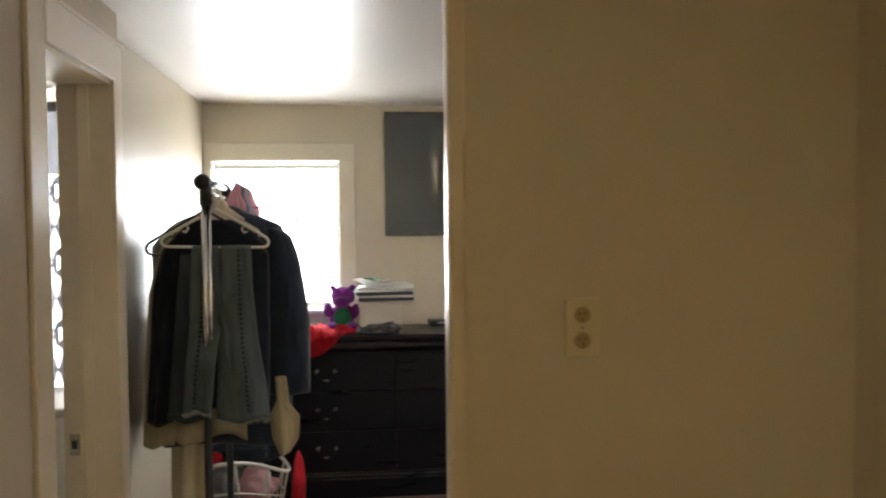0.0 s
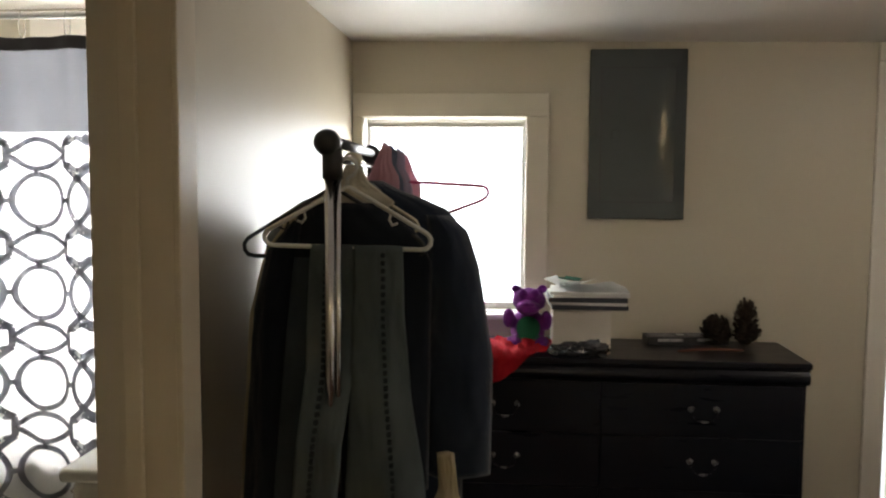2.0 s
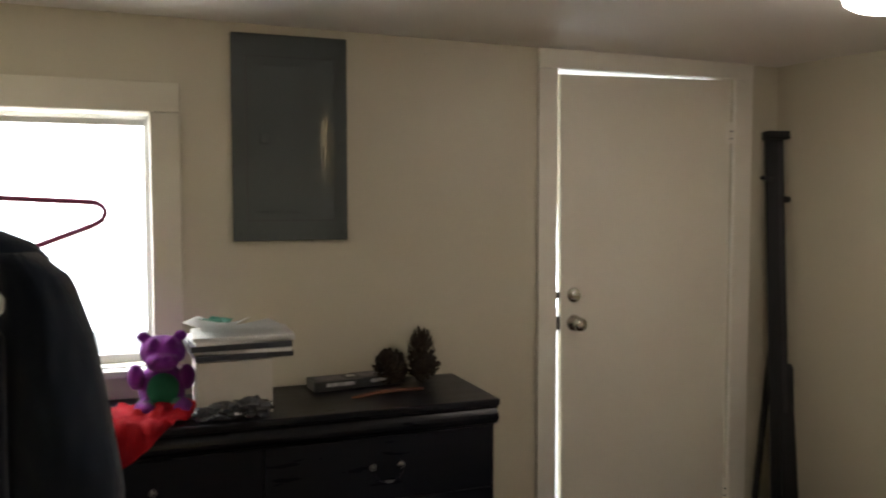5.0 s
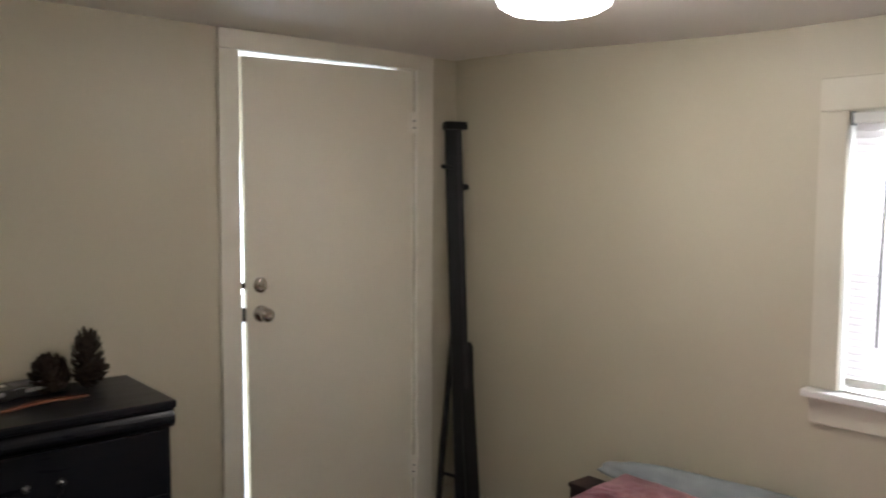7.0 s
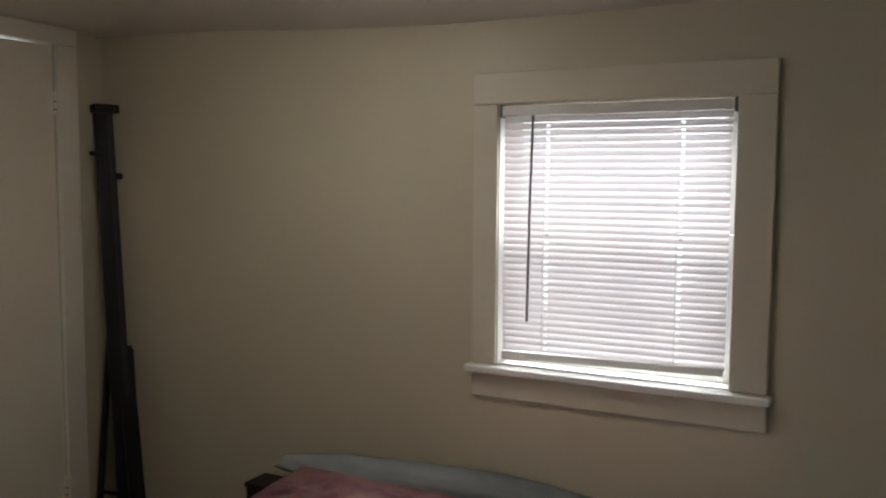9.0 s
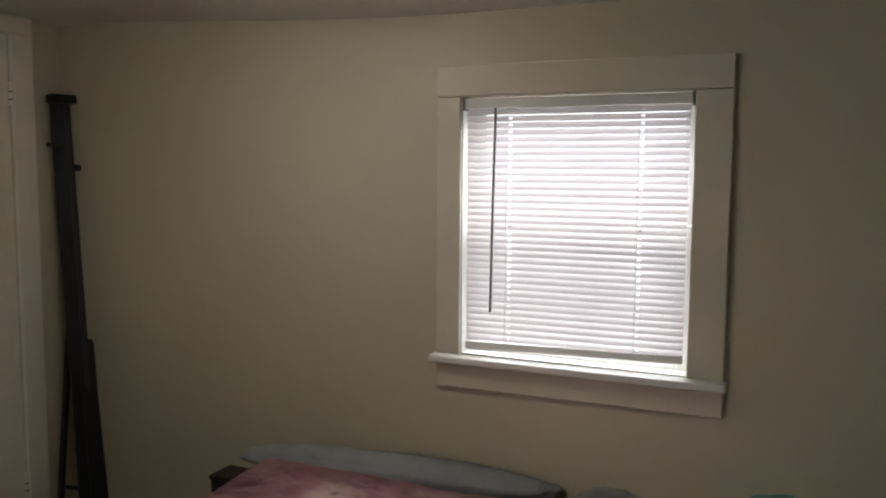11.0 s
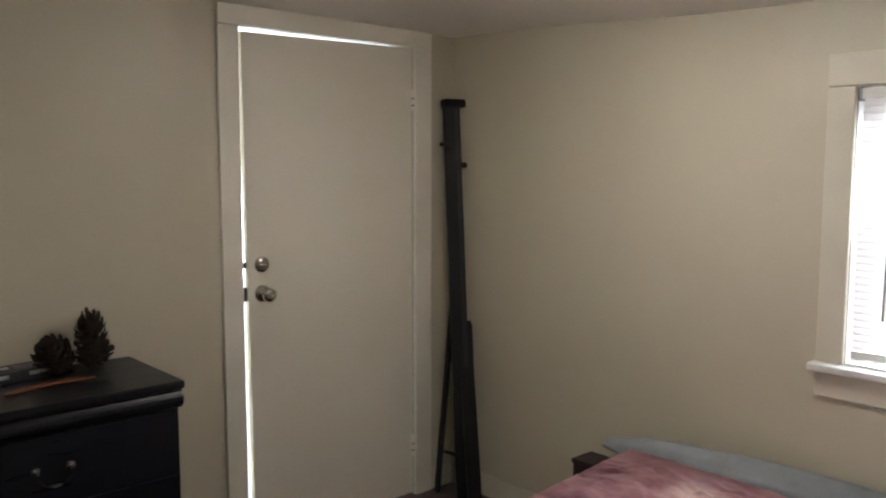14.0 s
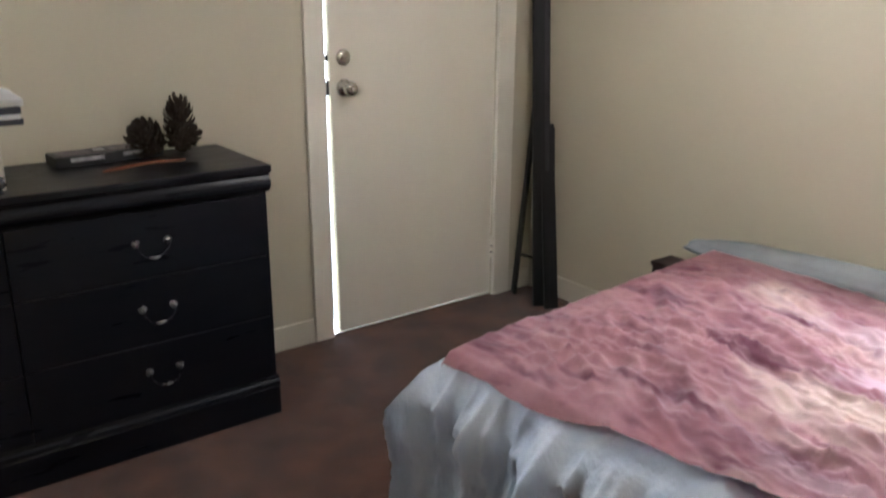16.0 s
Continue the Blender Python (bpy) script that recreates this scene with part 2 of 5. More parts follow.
def tie_dye():
    """A fleece of dusty rose with cream and violet patches, their lean painting in window light and shade."""
    m = surface("rose_fleece", (0.63, 0.345, 0.365), (0.44, 0.205, 0.235), 0.92, 9, 320, 0.5, spec=0.1, sheen=0.25)
    t = m.node_tree
    b = t.nodes["Principled BSDF"]
    base = b.inputs["Base Color"].links[0].from_socket
    coord = t.nodes.new("ShaderNodeTexCoord")
    for size, seat, colour, low, high in ((2.4, (4.1, 2.3, 0), (0.86, 0.66, 0.58), 0.53, 0.72), (3.1, (9.2, 5.6, 0), (0.74, 0.54, 0.60), 0.62, 0.78), (7.0, (2.2, 8.8, 0), (0.26, 0.10, 0.14), 0.54, 0.70)):
        move = t.nodes.new("ShaderNodeMapping")
        move.inputs["Location"].default_value, move.inputs["Scale"].default_value, move.inputs["Rotation"].default_value = seat, (1.7, 0.65, 1), (0, 0, radians(-12))
        n = t.nodes.new("ShaderNodeTexNoise")
        n.inputs["Scale"].default_value, n.inputs["Detail"].default_value, n.inputs["Distortion"].default_value = size, 3, 0.6
        lean, add = t.nodes.new("ShaderNodeVectorMath"), t.nodes.new("ShaderNodeMath")
        lean.operation = "DOT_PRODUCT"
        # Cream gathers where window light falls, the dark tone where the far edge shades.
        lean.inputs[1].default_value = (0.10, -0.26, 0) if size < 5 else (-0.08, 0.16, 0)
        add.inputs[1].default_value = 0.0
        t.links.new(coord.outputs["Object"], lean.inputs[0])
        t.links.new(lean.outputs["Value"], add.inputs[1])
        t.links.new(n.outputs["Fac"], add.inputs[0])
        r = t.nodes.new("ShaderNodeMapRange")
        shift = 0.72 if size < 5 else -0.46
        r.inputs["From Min"].default_value, r.inputs["From Max"].default_value = low + shift, high + shift
        x = t.nodes.new("ShaderNodeMix")
        x.data_type = "RGBA"
        x.inputs["B"].default_value = (*colour, 1)
        t.links.new(coord.outputs["Object"], move.inputs["Vector"])
        t.links.new(move.outputs[0], n.inputs["Vector"])
        t.links.new(add.outputs[0], r.inputs["Value"])
        t.links.new(r.outputs[0], x.inputs["Factor"])
        t.links.new(base, x.inputs["A"])
        base = x.outputs["Result"]
    t.links.new(base, b.inputs["Base Color"])
    return m


FLEECE = tie_dye()


# ---- building helpers ----
def finish(name, bm, material, smooth=False):
    bmesh.ops.recalc_face_normals(bm, faces=bm.faces)
    me = bpy.data.meshes.new(name)
    bm.to_mesh(me)
    bm.free()
    me.materials.append(material)
    if smooth:
        me.polygons.foreach_set("use_smooth", [True] * len(me.polygons))
    return me


def part(name, bm, material, parent, label="", smooth=False):
    """One mesh under a thing or under a part, its vertices given in the world."""
    ob = new(name, finish(name, bm, material, smooth))
    ob.parent = parent
    bpy.context.view_layer.update()
    ob.matrix_parent_inverse = parent.matrix_world.inverted()
    return tagged(ob, label)


def thing(name, label, category, where=(0, 0, 0), group="", kind=""):
    ob = new(name)
    ob.empty_display_size = 0.05
    ob.location = where
    bpy.context.view_layer.update()
    return tagged(ob, label, category, group, kind)


def solid(name, bm, material, label="", category="", group="", kind="", smooth=False):
    """A thing of one mesh."""
    return tagged(new(name, finish(name, bm, material, smooth)), label, category, group, kind)


def box(x0, x1, y0, y1, z0, z1, bevel=0.0, seg=2, bm=None):
    own = bmesh.new()
    bmesh.ops.create_cube(own, size=1)
    for v in own.verts:
        v.co = ((x0 + x1) / 2 + v.co.x * (x1 - x0), (y0 + y1) / 2 + v.co.y * (y1 - y0), (z0 + z1) / 2 + v.co.z * (z1 - z0))
    if bevel:
        bmesh.ops.bevel(own, geom=own.edges[:], offset=bevel, segments=seg, affect="EDGES", profile=0.5)
    if bm is None:
        return own
    join(bm, own)
    return bm


def join(bm, other):
    me = bpy.data.meshes.new("joined")
    other.to_mesh(me)
    other.free()
    bm.from_mesh(me)
    bpy.data.meshes.remove(me)


def moved(bm, m):
    bmesh.ops.transform(bm, matrix=m, verts=bm.verts)
    return bm


def tube(points, radius, sides=8, closed=False, bm=None):
    """A round bar swept along points."""
    bm = bm or bmesh.new()
    pts = [Vector(p) for p in points]
    n = len(pts)
    rings, side = [], None
    for i, p in enumerate(pts):
        a, b = pts[(i - 1) % n] if closed or i else p, pts[(i + 1) % n] if closed or i < n - 1 else p
        ahead = (b - a).normalized()
        if side is None:
            side = ahead.orthogonal().normalized()
        side = (side - ahead * side.dot(ahead)).normalized()
        up = ahead.cross(side)
        r = radius(i / max(n - 1, 1)) if callable(radius) else radius
        rings.append([bm.verts.new(p + (side * math.cos(k * 2 * math.pi / sides) + up * math.sin(k * 2 * math.pi / sides)) * r) for k in range(sides)])
    for i in range(n if closed else n - 1):
        a, b = rings[i], rings[(i + 1) % n]
        for k in range(sides):
            bm.faces.new((a[k], a[(k + 1) % sides], b[(k + 1) % sides], b[k]))
    if not closed:
        bm.faces.new(rings[0][::-1])
        bm.faces.new(rings[-1])
    return bm


def lathe(profile, where=(0, 0, 0), turn=None, sides=24):
    """A turned body from (radius, height) pairs about its own z axis."""
    bm = bmesh.new()
    rings = [[bm.verts.new((max(r, 1e-4) * math.cos(k * 2 * math.pi / sides), max(r, 1e-4) * math.sin(k * 2 * math.pi / sides), h)) for k in range(sides)] for r, h in profile]
    for a, b in zip(rings, rings[1:]):
        for k in range(sides):
            bm.faces.new((a[k], a[(k + 1) % sides], b[(k + 1) % sides], b[k]))
    bm.faces.new(rings[0][::-1])
    bm.faces.new(rings[-1])
    m = Matrix.Translation(where)
    return moved(bm, m @ turn if turn else m)


def lump(where, size, rough=0.2, freq=4.0, seed=0.0, level=3, turn=0):
    """A soft uneven body."""
    bm = bmesh.new()
    bmesh.ops.create_icosphere(bm, subdivisions=level, radius=1)
    for v in bm.verts:
        d = 1 + rough * noise.fractal(v.co * freq + Vector((seed, seed * 2, 1)), 1, 2, 3)
        v.co = v.co * d
    return moved(bm, Matrix.Translation(where) @ pose(0, 0, 0, 0, 0, turn) @ Matrix.Diagonal((*size, 1)))


def wall(name, axis, at, thick, a0, a1, z0, z1, holes=(), material=None):
    """A wall along x or y with openings through it. at: its face on the room's side; thick: signed, away from the room."""
    us = sorted({a0, a1, *(h[0] for h in holes), *(h[1] for h in holes)})
    vs = sorted({z0, z1, *(h[2] for h in holes), *(h[3] for h in holes)})
    full = lambda i, j: 0 <= i < len(us) - 1 and 0 <= j < len(vs) - 1 and not any(h[0] <= us[i] < h[1] and h[2] <= vs[j] < h[3] for h in holes)
    bm, made = bmesh.new(), {}

    def vert(i, j, k):
        if (i, j, k) not in made:
            d = at + thick * k
            made[i, j, k] = bm.verts.new((us[i], d, vs[j]) if axis == "x" else (d, us[i], vs[j]))
        return made[i, j, k]

    for i in range(len(us) - 1):
        for j in range(len(vs) - 1):
            if not full(i, j):
                continue
            for k in (0, 1):
                bm.faces.new([vert(*q, k) for q in ((i, j), (i + 1, j), (i + 1, j + 1), (i, j + 1))])
            for di, dj, p, q in ((-1, 0, (i, j), (i, j + 1)), (1, 0, (i + 1, j), (i + 1, j + 1)), (0, -1, (i, j), (i + 1, j)), (0, 1, (i, j + 1), (i + 1, j + 1))):
                if not full(i + di, j + dj):
                    bm.faces.new((vert(*p, 0), vert(*q, 0), vert(*q, 1), vert(*p, 1)))
    return tagged(new(name, finish(name, bm, material or WALL)), kind="structure")


# ---- the rooms ----
H = 2.2
HB = 2.262


def ceiling_z(x, y):
    """The old ceiling sags towards the right wall."""
    s = min(max(-y / 1.7, 0), 1)
    k = min(max(x / 3.33, 0), 1)
    return 2.108 - 0.035 * k - 0.070 * k * k * s * s * (3 - 2 * s)


RX = 3.332
wall("wall_back", "x", 0.0, 0.13, 0.0, RX, 0, H, [(0.046, 0.747, 0.95, 1.785), (2.250, 3.092, 0, 2.008)])
wall("wall_left", "y", 0.0, -0.085, -2.02, 0.13, 0, 2.3, (), SHADED_GLOSS_WALL)
wall("wall_bath_door", "y", 0.10, -0.158, -6.2, -2.02, 0, 2.3, [(-2.68, -2.107, 0, 1.885)], SHADED_GLOSS_WALL)
wall("wall_right", "y", RX, 0.14, -3.8, 0.13, 0, H, [(-2.512, -1.782, 0.895, 1.737)])
wall("wall_partition", "x", -3.055, 0.06, 1.04, 2.03, 0, H)
wall("wall_hall", "y", 1.925, 0.105, -6.2, -3.055, 0, H)
wall("wall_hall_end", "x", -6.2, -0.1, 0.0, 2.03, 0, H)
wall("wall_rear", "x", -3.8, -0.1, 2.03, RX, 0, H)
wall("wall_bath_end", "x", 0.0, 0.13, -2.2, -0.085, 0, HB, [(-1.35, -0.55, 0.95, 2.12)])
wall("wall_bath_side", "y", -2.2, -0.1, -3.4, 0.13, 0, HB)
wall("wall_bath_near", "x", -3.3, -0.1, -2.2, -0.058, 0, HB)
solid("floor", box(-0.18, RX + 0.14, -3.9, 0.13, -0.1, 0), CARPET, kind="structure")
solid("floor_hall", box(-0.058, 2.03, -6.3, -3.9, -0.1, 0), CARPET, kind="structure")
solid("floor_bath", box(-2.2, -0.181, -3.4, 0.13, -0.1, -0.004), TILE_FLOOR, kind="structure")
bm = bmesh.new()
xs, ys = np.linspace(-0.080, RX + 0.14, 22), np.linspace(-6.3, 0.13, 28)
low = [[bm.verts.new((x, y, ceiling_z(x, y))) for y in ys] for x in xs]
high = [[bm.verts.new((x, y, 2.32)) for y in ys] for x in xs]
for i in range(len(xs) - 1):
    for j in range(len(ys) - 1):
        for g in (low, high):
            bm.faces.new((g[i][j], g[i + 1][j], g[i + 1][j + 1], g[i][j + 1]))
for line in ([(i, 0) for i in range(len(xs))], [(i, len(ys) - 1) for i in range(len(xs))], [(0, j) for j in range(len(ys))], [(len(xs) - 1, j) for j in range(len(ys))]):
    for p, q in zip(line, line[1:]):
        bm.faces.new((low[p[0]][p[1]], low[q[0]][q[1]], high[q[0]][q[1]], high[p[0]][p[1]]))
solid("ceiling", bm, CEIL, kind="structure", smooth=True)
solid("ceiling_bath", box(-2.3, -0.081, -3.4, 0.13, 2.26, 2.32), CEIL, kind="structure")
solid("backdrop_north", box(-14, 22, 9.0, 9.1, -0.25, 11), HAZE, kind="structure")
solid("backdrop_east", box(12.0, 12.1, -14, 9.0, -0.25, 11), HAZE_EAST, kind="structure")
solid("ground", box(-70, 70, -70, 70, -0.3, -0.25), GROUND, kind="structure")
solid("baseboard_right", box(RX - 0.012, RX, -3.8, 0.0, 0, 0.10, 0.003), CASING, kind="structure")
solid("baseboard_back_a", box(0.0, 2.163, -0.012, 0.0, 0, 0.10, 0.003), CASING, kind="structure")
solid("baseboard_back_b", box(3.188, RX - 0.012, -0.012, 0.0, 0, 0.10, 0.003), CASING, kind="structure")
solid("baseboard_left", box(0.0, 0.012, -2.02, -0.012, 0, 0.10, 0.003), TRIM, kind="structure")

# trim round the bathroom's doorway and at the end of the partition
trim = thing("trim_bath_door", "cream painted casing round the bathroom doorway", "trim", (0.1, -2.4, 0), kind="structure")
part("casing", box(0.1002, 0.112, -2.112, -2.024, 0, 1.995, 0.003), LEFT_TRIM, trim)
part("casing", box(0.1002, 0.114, -2.785, -2.675, 0, 1.995, 0.004), LEFT_TRIM, trim)
part("head_casing", box(0.1002, 0.116, -2.675, -2.112, 1.882, 1.995, 0.004), LEFT_TRIM, trim)
part("drip_cap", box(0.1002, 0.120, -2.70, -2.015, 1.995, 2.005, 0.002), LEFT_TRIM, trim)
part("jamb", box(-0.060, 0.100, -2.109, -2.095, 0, 1.885, 0.002), LEFT_TRIM, trim)
part("jamb", box(-0.060, 0.100, -2.692, -2.678, 0, 1.885, 0.002), LEFT_TRIM, trim)
part("stop", box(0.002, 0.036, -2.121, -2.109, 0, 1.871, 0.003), LEFT_TRIM, trim)
part("head_jamb", box(-0.060, 0.100, -2.678, -2.109, 1.871, 1.886, 0.002), LEFT_TRIM, trim)
strike = part("strike_plate", box(-0.045, -0.014, -2.112, -2.109, 0.730, 0.796, 0.001), NICKEL, trim, "tarnished strike plate")
part("latch_hole", box(-0.037, -0.022, -2.1145, -2.1125, 0.750, 0.776, 0.0005), BLACK_PLASTIC, strike)
edge = thing("trim_partition", "cream painted casing on the end of the partition", "trim", (1.03, -3.0, 0), kind="structure")
part("casing", box(1.034, 1.068, -3.068, -3.0555, 0, 2.095, 0.005), LEFT_TRIM, edge)
part("casing", box(1.040, 1.088, -2.9945, -2.984, 0, 2.095, 0.004), LEFT_TRIM, edge)
part("jamb", box(1.032, 1.0395, -3.055, -2.995, 0, 2.095, 0.002), LEFT_TRIM, edge)

# outlet on the partition
outlet = thing("outlet", "ivory duplex outlet with a cover plate on the wall", "outlet", (1.314, -3.055, 1.22))
part("cover_plate", box(1.278, 1.350, -3.062, -3.0552, 1.157, 1.283, 0.003), CREAM_PLASTIC, outlet)
for z in (1.193, 1.247):
    sock = part("socket", lathe([(0.0175, 0), (0.0175, 0.003), (0.015, 0.004)], (1.314, -3.062, z), Matrix.Rotation(radians(90), 4, "X")), surface("socket_brown", (0.36, 0.27, 0.13), rough=0.4), outlet, "tan socket face")
    for dx, dz in ((-0.006, 0.003), (0.006, 0.003), (0, -0.008)):
        part("slot", box(1.314 + dx - 0.0012, 1.314 + dx + 0.0012, -3.0672, -3.0662, z + dz - 0.004, z + dz + 0.004), BLACK_PLASTIC, sock)
part("screw", lathe([(0.003, 0), (0.003, 0.001)], (1.314, -3.062, 1.22), Matrix.Rotation(radians(90), 4, "X"), 10), NICKEL, outlet)


# windows
def window(name, axis, at, out, a0, a1, z0, z1, mid, left=0.1, right=0.1, top=0.1, casing=TRIM):
    """A sash window with casing, stool and apron. out: which way is outdoors along the other axis."""
    def bx(u0, u1, d0, d1, w0, w1, bevel=0.004):
        d0, d1 = sorted((at + out * d0, at + out * d1))
        return box(u0, u1, d0, d1, w0, w1, bevel) if axis == "x" else box(d0, d1, u0, u1, w0, w1, bevel)
    w = thing(name, "white painted sash window in a wide flat casing", "window", ((a0 + a1) / 2, at, z0) if axis == "x" else (at, (a0 + a1) / 2, z0), kind="structure")
    part("casing", bx(a0 - left, a0, -0.018, -0.0005, z0 - 0.002, z1), casing, w)
    part("casing", bx(a1, a1 + right, -0.018, -0.0005, z0 - 0.002, z1), casing, w)
    part("head_casing", bx(a0 - left, a1 + right, -0.02, -0.0005, z1 + 0.001, z1 + top), casing, w)
    part("window_sill", bx(a0 - left - (0.012 if left > 0.06 else 0), a1 + right + 0.012, -0.055, 0.055, z0 - 0.027, z0 - 0.003, 0.006), SASH_TRIM, w)
    part("apron", bx(a0 - left, a1 + right, -0.017, -0.0005, z0 - 0.112, z0 - 0.0275), casing, w)
    for u0, u1 in ((a0, a0 + 0.0018), (a1 - 0.0018, a1)):
        part("jamb_liner", bx(u0, u1, 0.0, 0.12, z0 + 0.002, z1 - 0.002, 0), SASH_TRIM, w)
    part("stool", bx(a0, a1, -0.001, 0.061, z0 - 0.002, z0 + 0.0018, 0), SASH_TRIM, w)
    if mid is None:
        bars, panes = ((a0 + 0.002, a0 + 0.02, z0, z1 - 0.002, 0.095), (a1 - 0.02, a1 - 0.002, z0, z1 - 0.002, 0.095), (a0 + 0.02, a1 - 0.02, z0, z0 + 0.03, 0.095), (a0 + 0.02, a1 - 0.02, z1 - 0.022, z1 - 0.002, 0.095)), ((z0 + 0.03, z1 - 0.022, 0.095),)
    else:
        panes = ((z0 + 0.022, mid - 0.035, 0.075), (mid + 0.01, z1 - 0.045, 0.105))
        bars = ((a0 + 0.002, a0 + 0.04, z0, mid, 0.075), (a1 - 0.04, a1 - 0.002, z0, mid, 0.075), (a0 + 0.04, a1 - 0.04, z0, z0 + 0.022, 0.075), (a0 + 0.04, a1 - 0.04, mid - 0.035, mid, 0.075),
                              (a0 + 0.002, a0 + 0.04, mid, z1 - 0.002, 0.105), (a1 - 0.04, a1 - 0.002, mid, z1 - 0.002, 0.105), (a0 + 0.04, a1 - 0.04, z1 - 0.045, z1 - 0.002, 0.105), (a0 + 0.04, a1 - 0.04, mid - 0.03, mid + 0.01, 0.105))
    for u0, u1, w0, w1, d in bars:
        part("sash_bar", bx(u0, u1, d - 0.012, d + 0.014, w0, w1, 0.003), SASH_TRIM, w)
    for w0, w1, d in panes:
        p = part("pane", bx(a0 + (0.02 if mid is None else 0.04), a1 - (0.02 if mid is None else 0.04), d, d + 0.003, w0, w1, 0), GLASS, w)
        p.visible_shadow = False
    return w


window("window_1", "x", 0.0, 1, 0.046, 0.747, 0.95, 1.785, None, left=0.044, right=0.095, casing=CASING)
window("window_2", "y", RX, 1, -2.512, -1.782, 0.895, 1.737, 1.34, left=0.105, right=0.084, casing=CASING)
window("window_3", "x", 0.0, 1, -1.35, -0.55, 0.95, 2.12, 1.53)

# the lowered blind in the right window
BX, BY, HALF = 3.341, -2.147, 0.350
CORDS = (-1.945, -2.36)
blind = thing("window_blind", "white slatted mini blind lowered over the window", "blind", (BX, BY, 1.73))
part("headrail", box(BX - 0.013, BX + 0.013, BY - 0.357, BY + 0.357, 1.700, 1.731, 0.003), WHITE_PLASTIC, blind)
for s in (-1, 1):
    part("rail_bracket", box(BX - 0.016, BX + 0.015, BY + s * 0.358 - 0.004, BY + s * 0.358 + 0.004, 1.694, 1.735, 0.001), surface("grey_metal", (0.16, 0.16, 0.16), rough=0.4), blind)


def slat_sheet():
    """A bowed slat with a small slot for each cord."""
    bm = bmesh.new()
    along = [-HALF, HALF] + [c - BY + d for c in CORDS for d in (-0.0045, 0.0045)]
    along.sort()
    grid = [[bm.verts.new((u * 0.0125, y, 0.0016 * (1 - u * u))) for u in (-1, -0.6, -0.25, 0.25, 0.6, 1)] for y in along]
    for i in range(len(along) - 1):
        for k in range(5):
            if not (k == 2 and i in (1, 3)):
                bm.faces.new((grid[i][k], grid[i + 1][k], grid[i + 1][k + 1], grid[i][k + 1]))
    return finish("slat", bm, SLAT, True)


slat_mesh = slat_sheet()
N_SLATS = 35
for k in range(N_SLATS):
    ob = new("slat", slat_mesh)
    z = 1.688 - k * (1.688 - 0.957) / (N_SLATS - 1)
    sag = 0.55 * max(0, k - 25) / 9
    ob.parent = blind
    ob.matrix_parent_inverse = blind.matrix_world.inverted()
    ob.matrix_basis = pose(BX, BY, z, -sag * 1.6 + random.uniform(-0.05, 0.05), -57 + random.uniform(-1.2, 1.2), 0)
rail = part("bottom_rail", moved(box(-0.011, 0.011, -HALF, HALF, -0.013, 0.013, 0.004), pose(BX, BY, 0.934, -1.3, 0, 0)), WHITE_PLASTIC, blind)
part("wand", tube([(BX - 0.017, -1.899, 1.70), (BX - 0.019, -1.893, 1.4), (BX - 0.020, -1.889, 1.044)], 0.0042, 6), surface("clear_grey_plastic", (0.22, 0.21, 0.21), rough=0.2), blind, "grey tilt wand")
for y in CORDS:
    part("ladder_cord", tube([(BX - 0.014, y + 0.008, 1.70), (BX - 0.014, y + 0.008, 0.94)], 0.0009, 5), WHITE_PLASTIC, blind)

# the raised blind of the left window
raised = thing("window_blind", "white mini blind pulled up under the window head", "blind", (0.40, 0.03, 1.76))
part("headrail", box(0.06, 0.735, 0.018, 0.044, 1.742, 1.764, 0.003), WHITE_PLASTIC, raised)
part("cord", tube([(0.12, 0.03, 1.742), (0.121, 0.03, 1.70), (0.119, 0.03, 1.62)], 0.0015, 5), WHITE_PLASTIC, raised)

# the outer door
door = thing("door_1", "plain white painted slab door, shut, with daylight showing round its edge", "door", (3.09, 0.02, 0), kind="structure")
bm = bmesh.new()
outline = [(2.2868, 0.012), (3.086, 0.012), (3.087, 2.005), (2.2665, 1.990)]
rows = [[bm.verts.new((x, y, z)) for x, z in outline] for y in (0.002, 0.032)]
bm.faces.new(rows[0])
bm.faces.new(rows[1][::-1])
for i in range(4):
    bm.faces.new((rows[0][i], rows[1][i], rows[1][(i + 1) % 4], rows[0][(i + 1) % 4]))
bmesh.ops.bevel(bm, geom=bm.edges[:], offset=0.003, segments=2, affect="EDGES")
part("slab", bm, DOOR, door)
part("casing", box(2.165, 2.249, -0.016, -0.0005, 0, 2.008, 0.004), TRIM, door)
part("casing", box(3.092, 3.186, -0.018, -0.0005, 0, 2.008, 0.004), TRIM, door)
part("head_casing", box(2.165, 3.186, -0.019, -0.0005, 2.009, 2.083, 0.004), TRIM, door)
part("threshold", box(2.251, 3.091, 0.0, 0.13, 0.0, 0.008, 0.002), NICKEL, door)
TX = Matrix.Rotation(radians(90), 4, "X")
bolt = part("deadbolt", lathe([(0.031, 0), (0.031, 0.004), (0.027, 0.010), (0.012, 0.012)], (2.335, 0.004, 1.119), TX), NICKEL, door, "brushed nickel deadbolt", True)
part("thumb_turn", box(2.320, 2.350, -0.020, -0.008, 1.114, 1.124, 0.003), NICKEL, bolt)
knob = part("door_knob", lathe([(0.033, 0), (0.033, 0.004), (0.026, 0.012), (0.013, 0.016), (0.012, 0.032), (0.022, 0.040), (0.028, 0.052), (0.026, 0.064), (0.014, 0.070), (0.008, 0.0705)], (2.335, 0.004, 1.007), TX), NICKEL, door, "round nickel door knob", True)
part("lock_button", lathe([(0.008, 0), (0.007, 0.005)], (2.335, -0.066, 1.007), TX, 12), CHROME, knob)
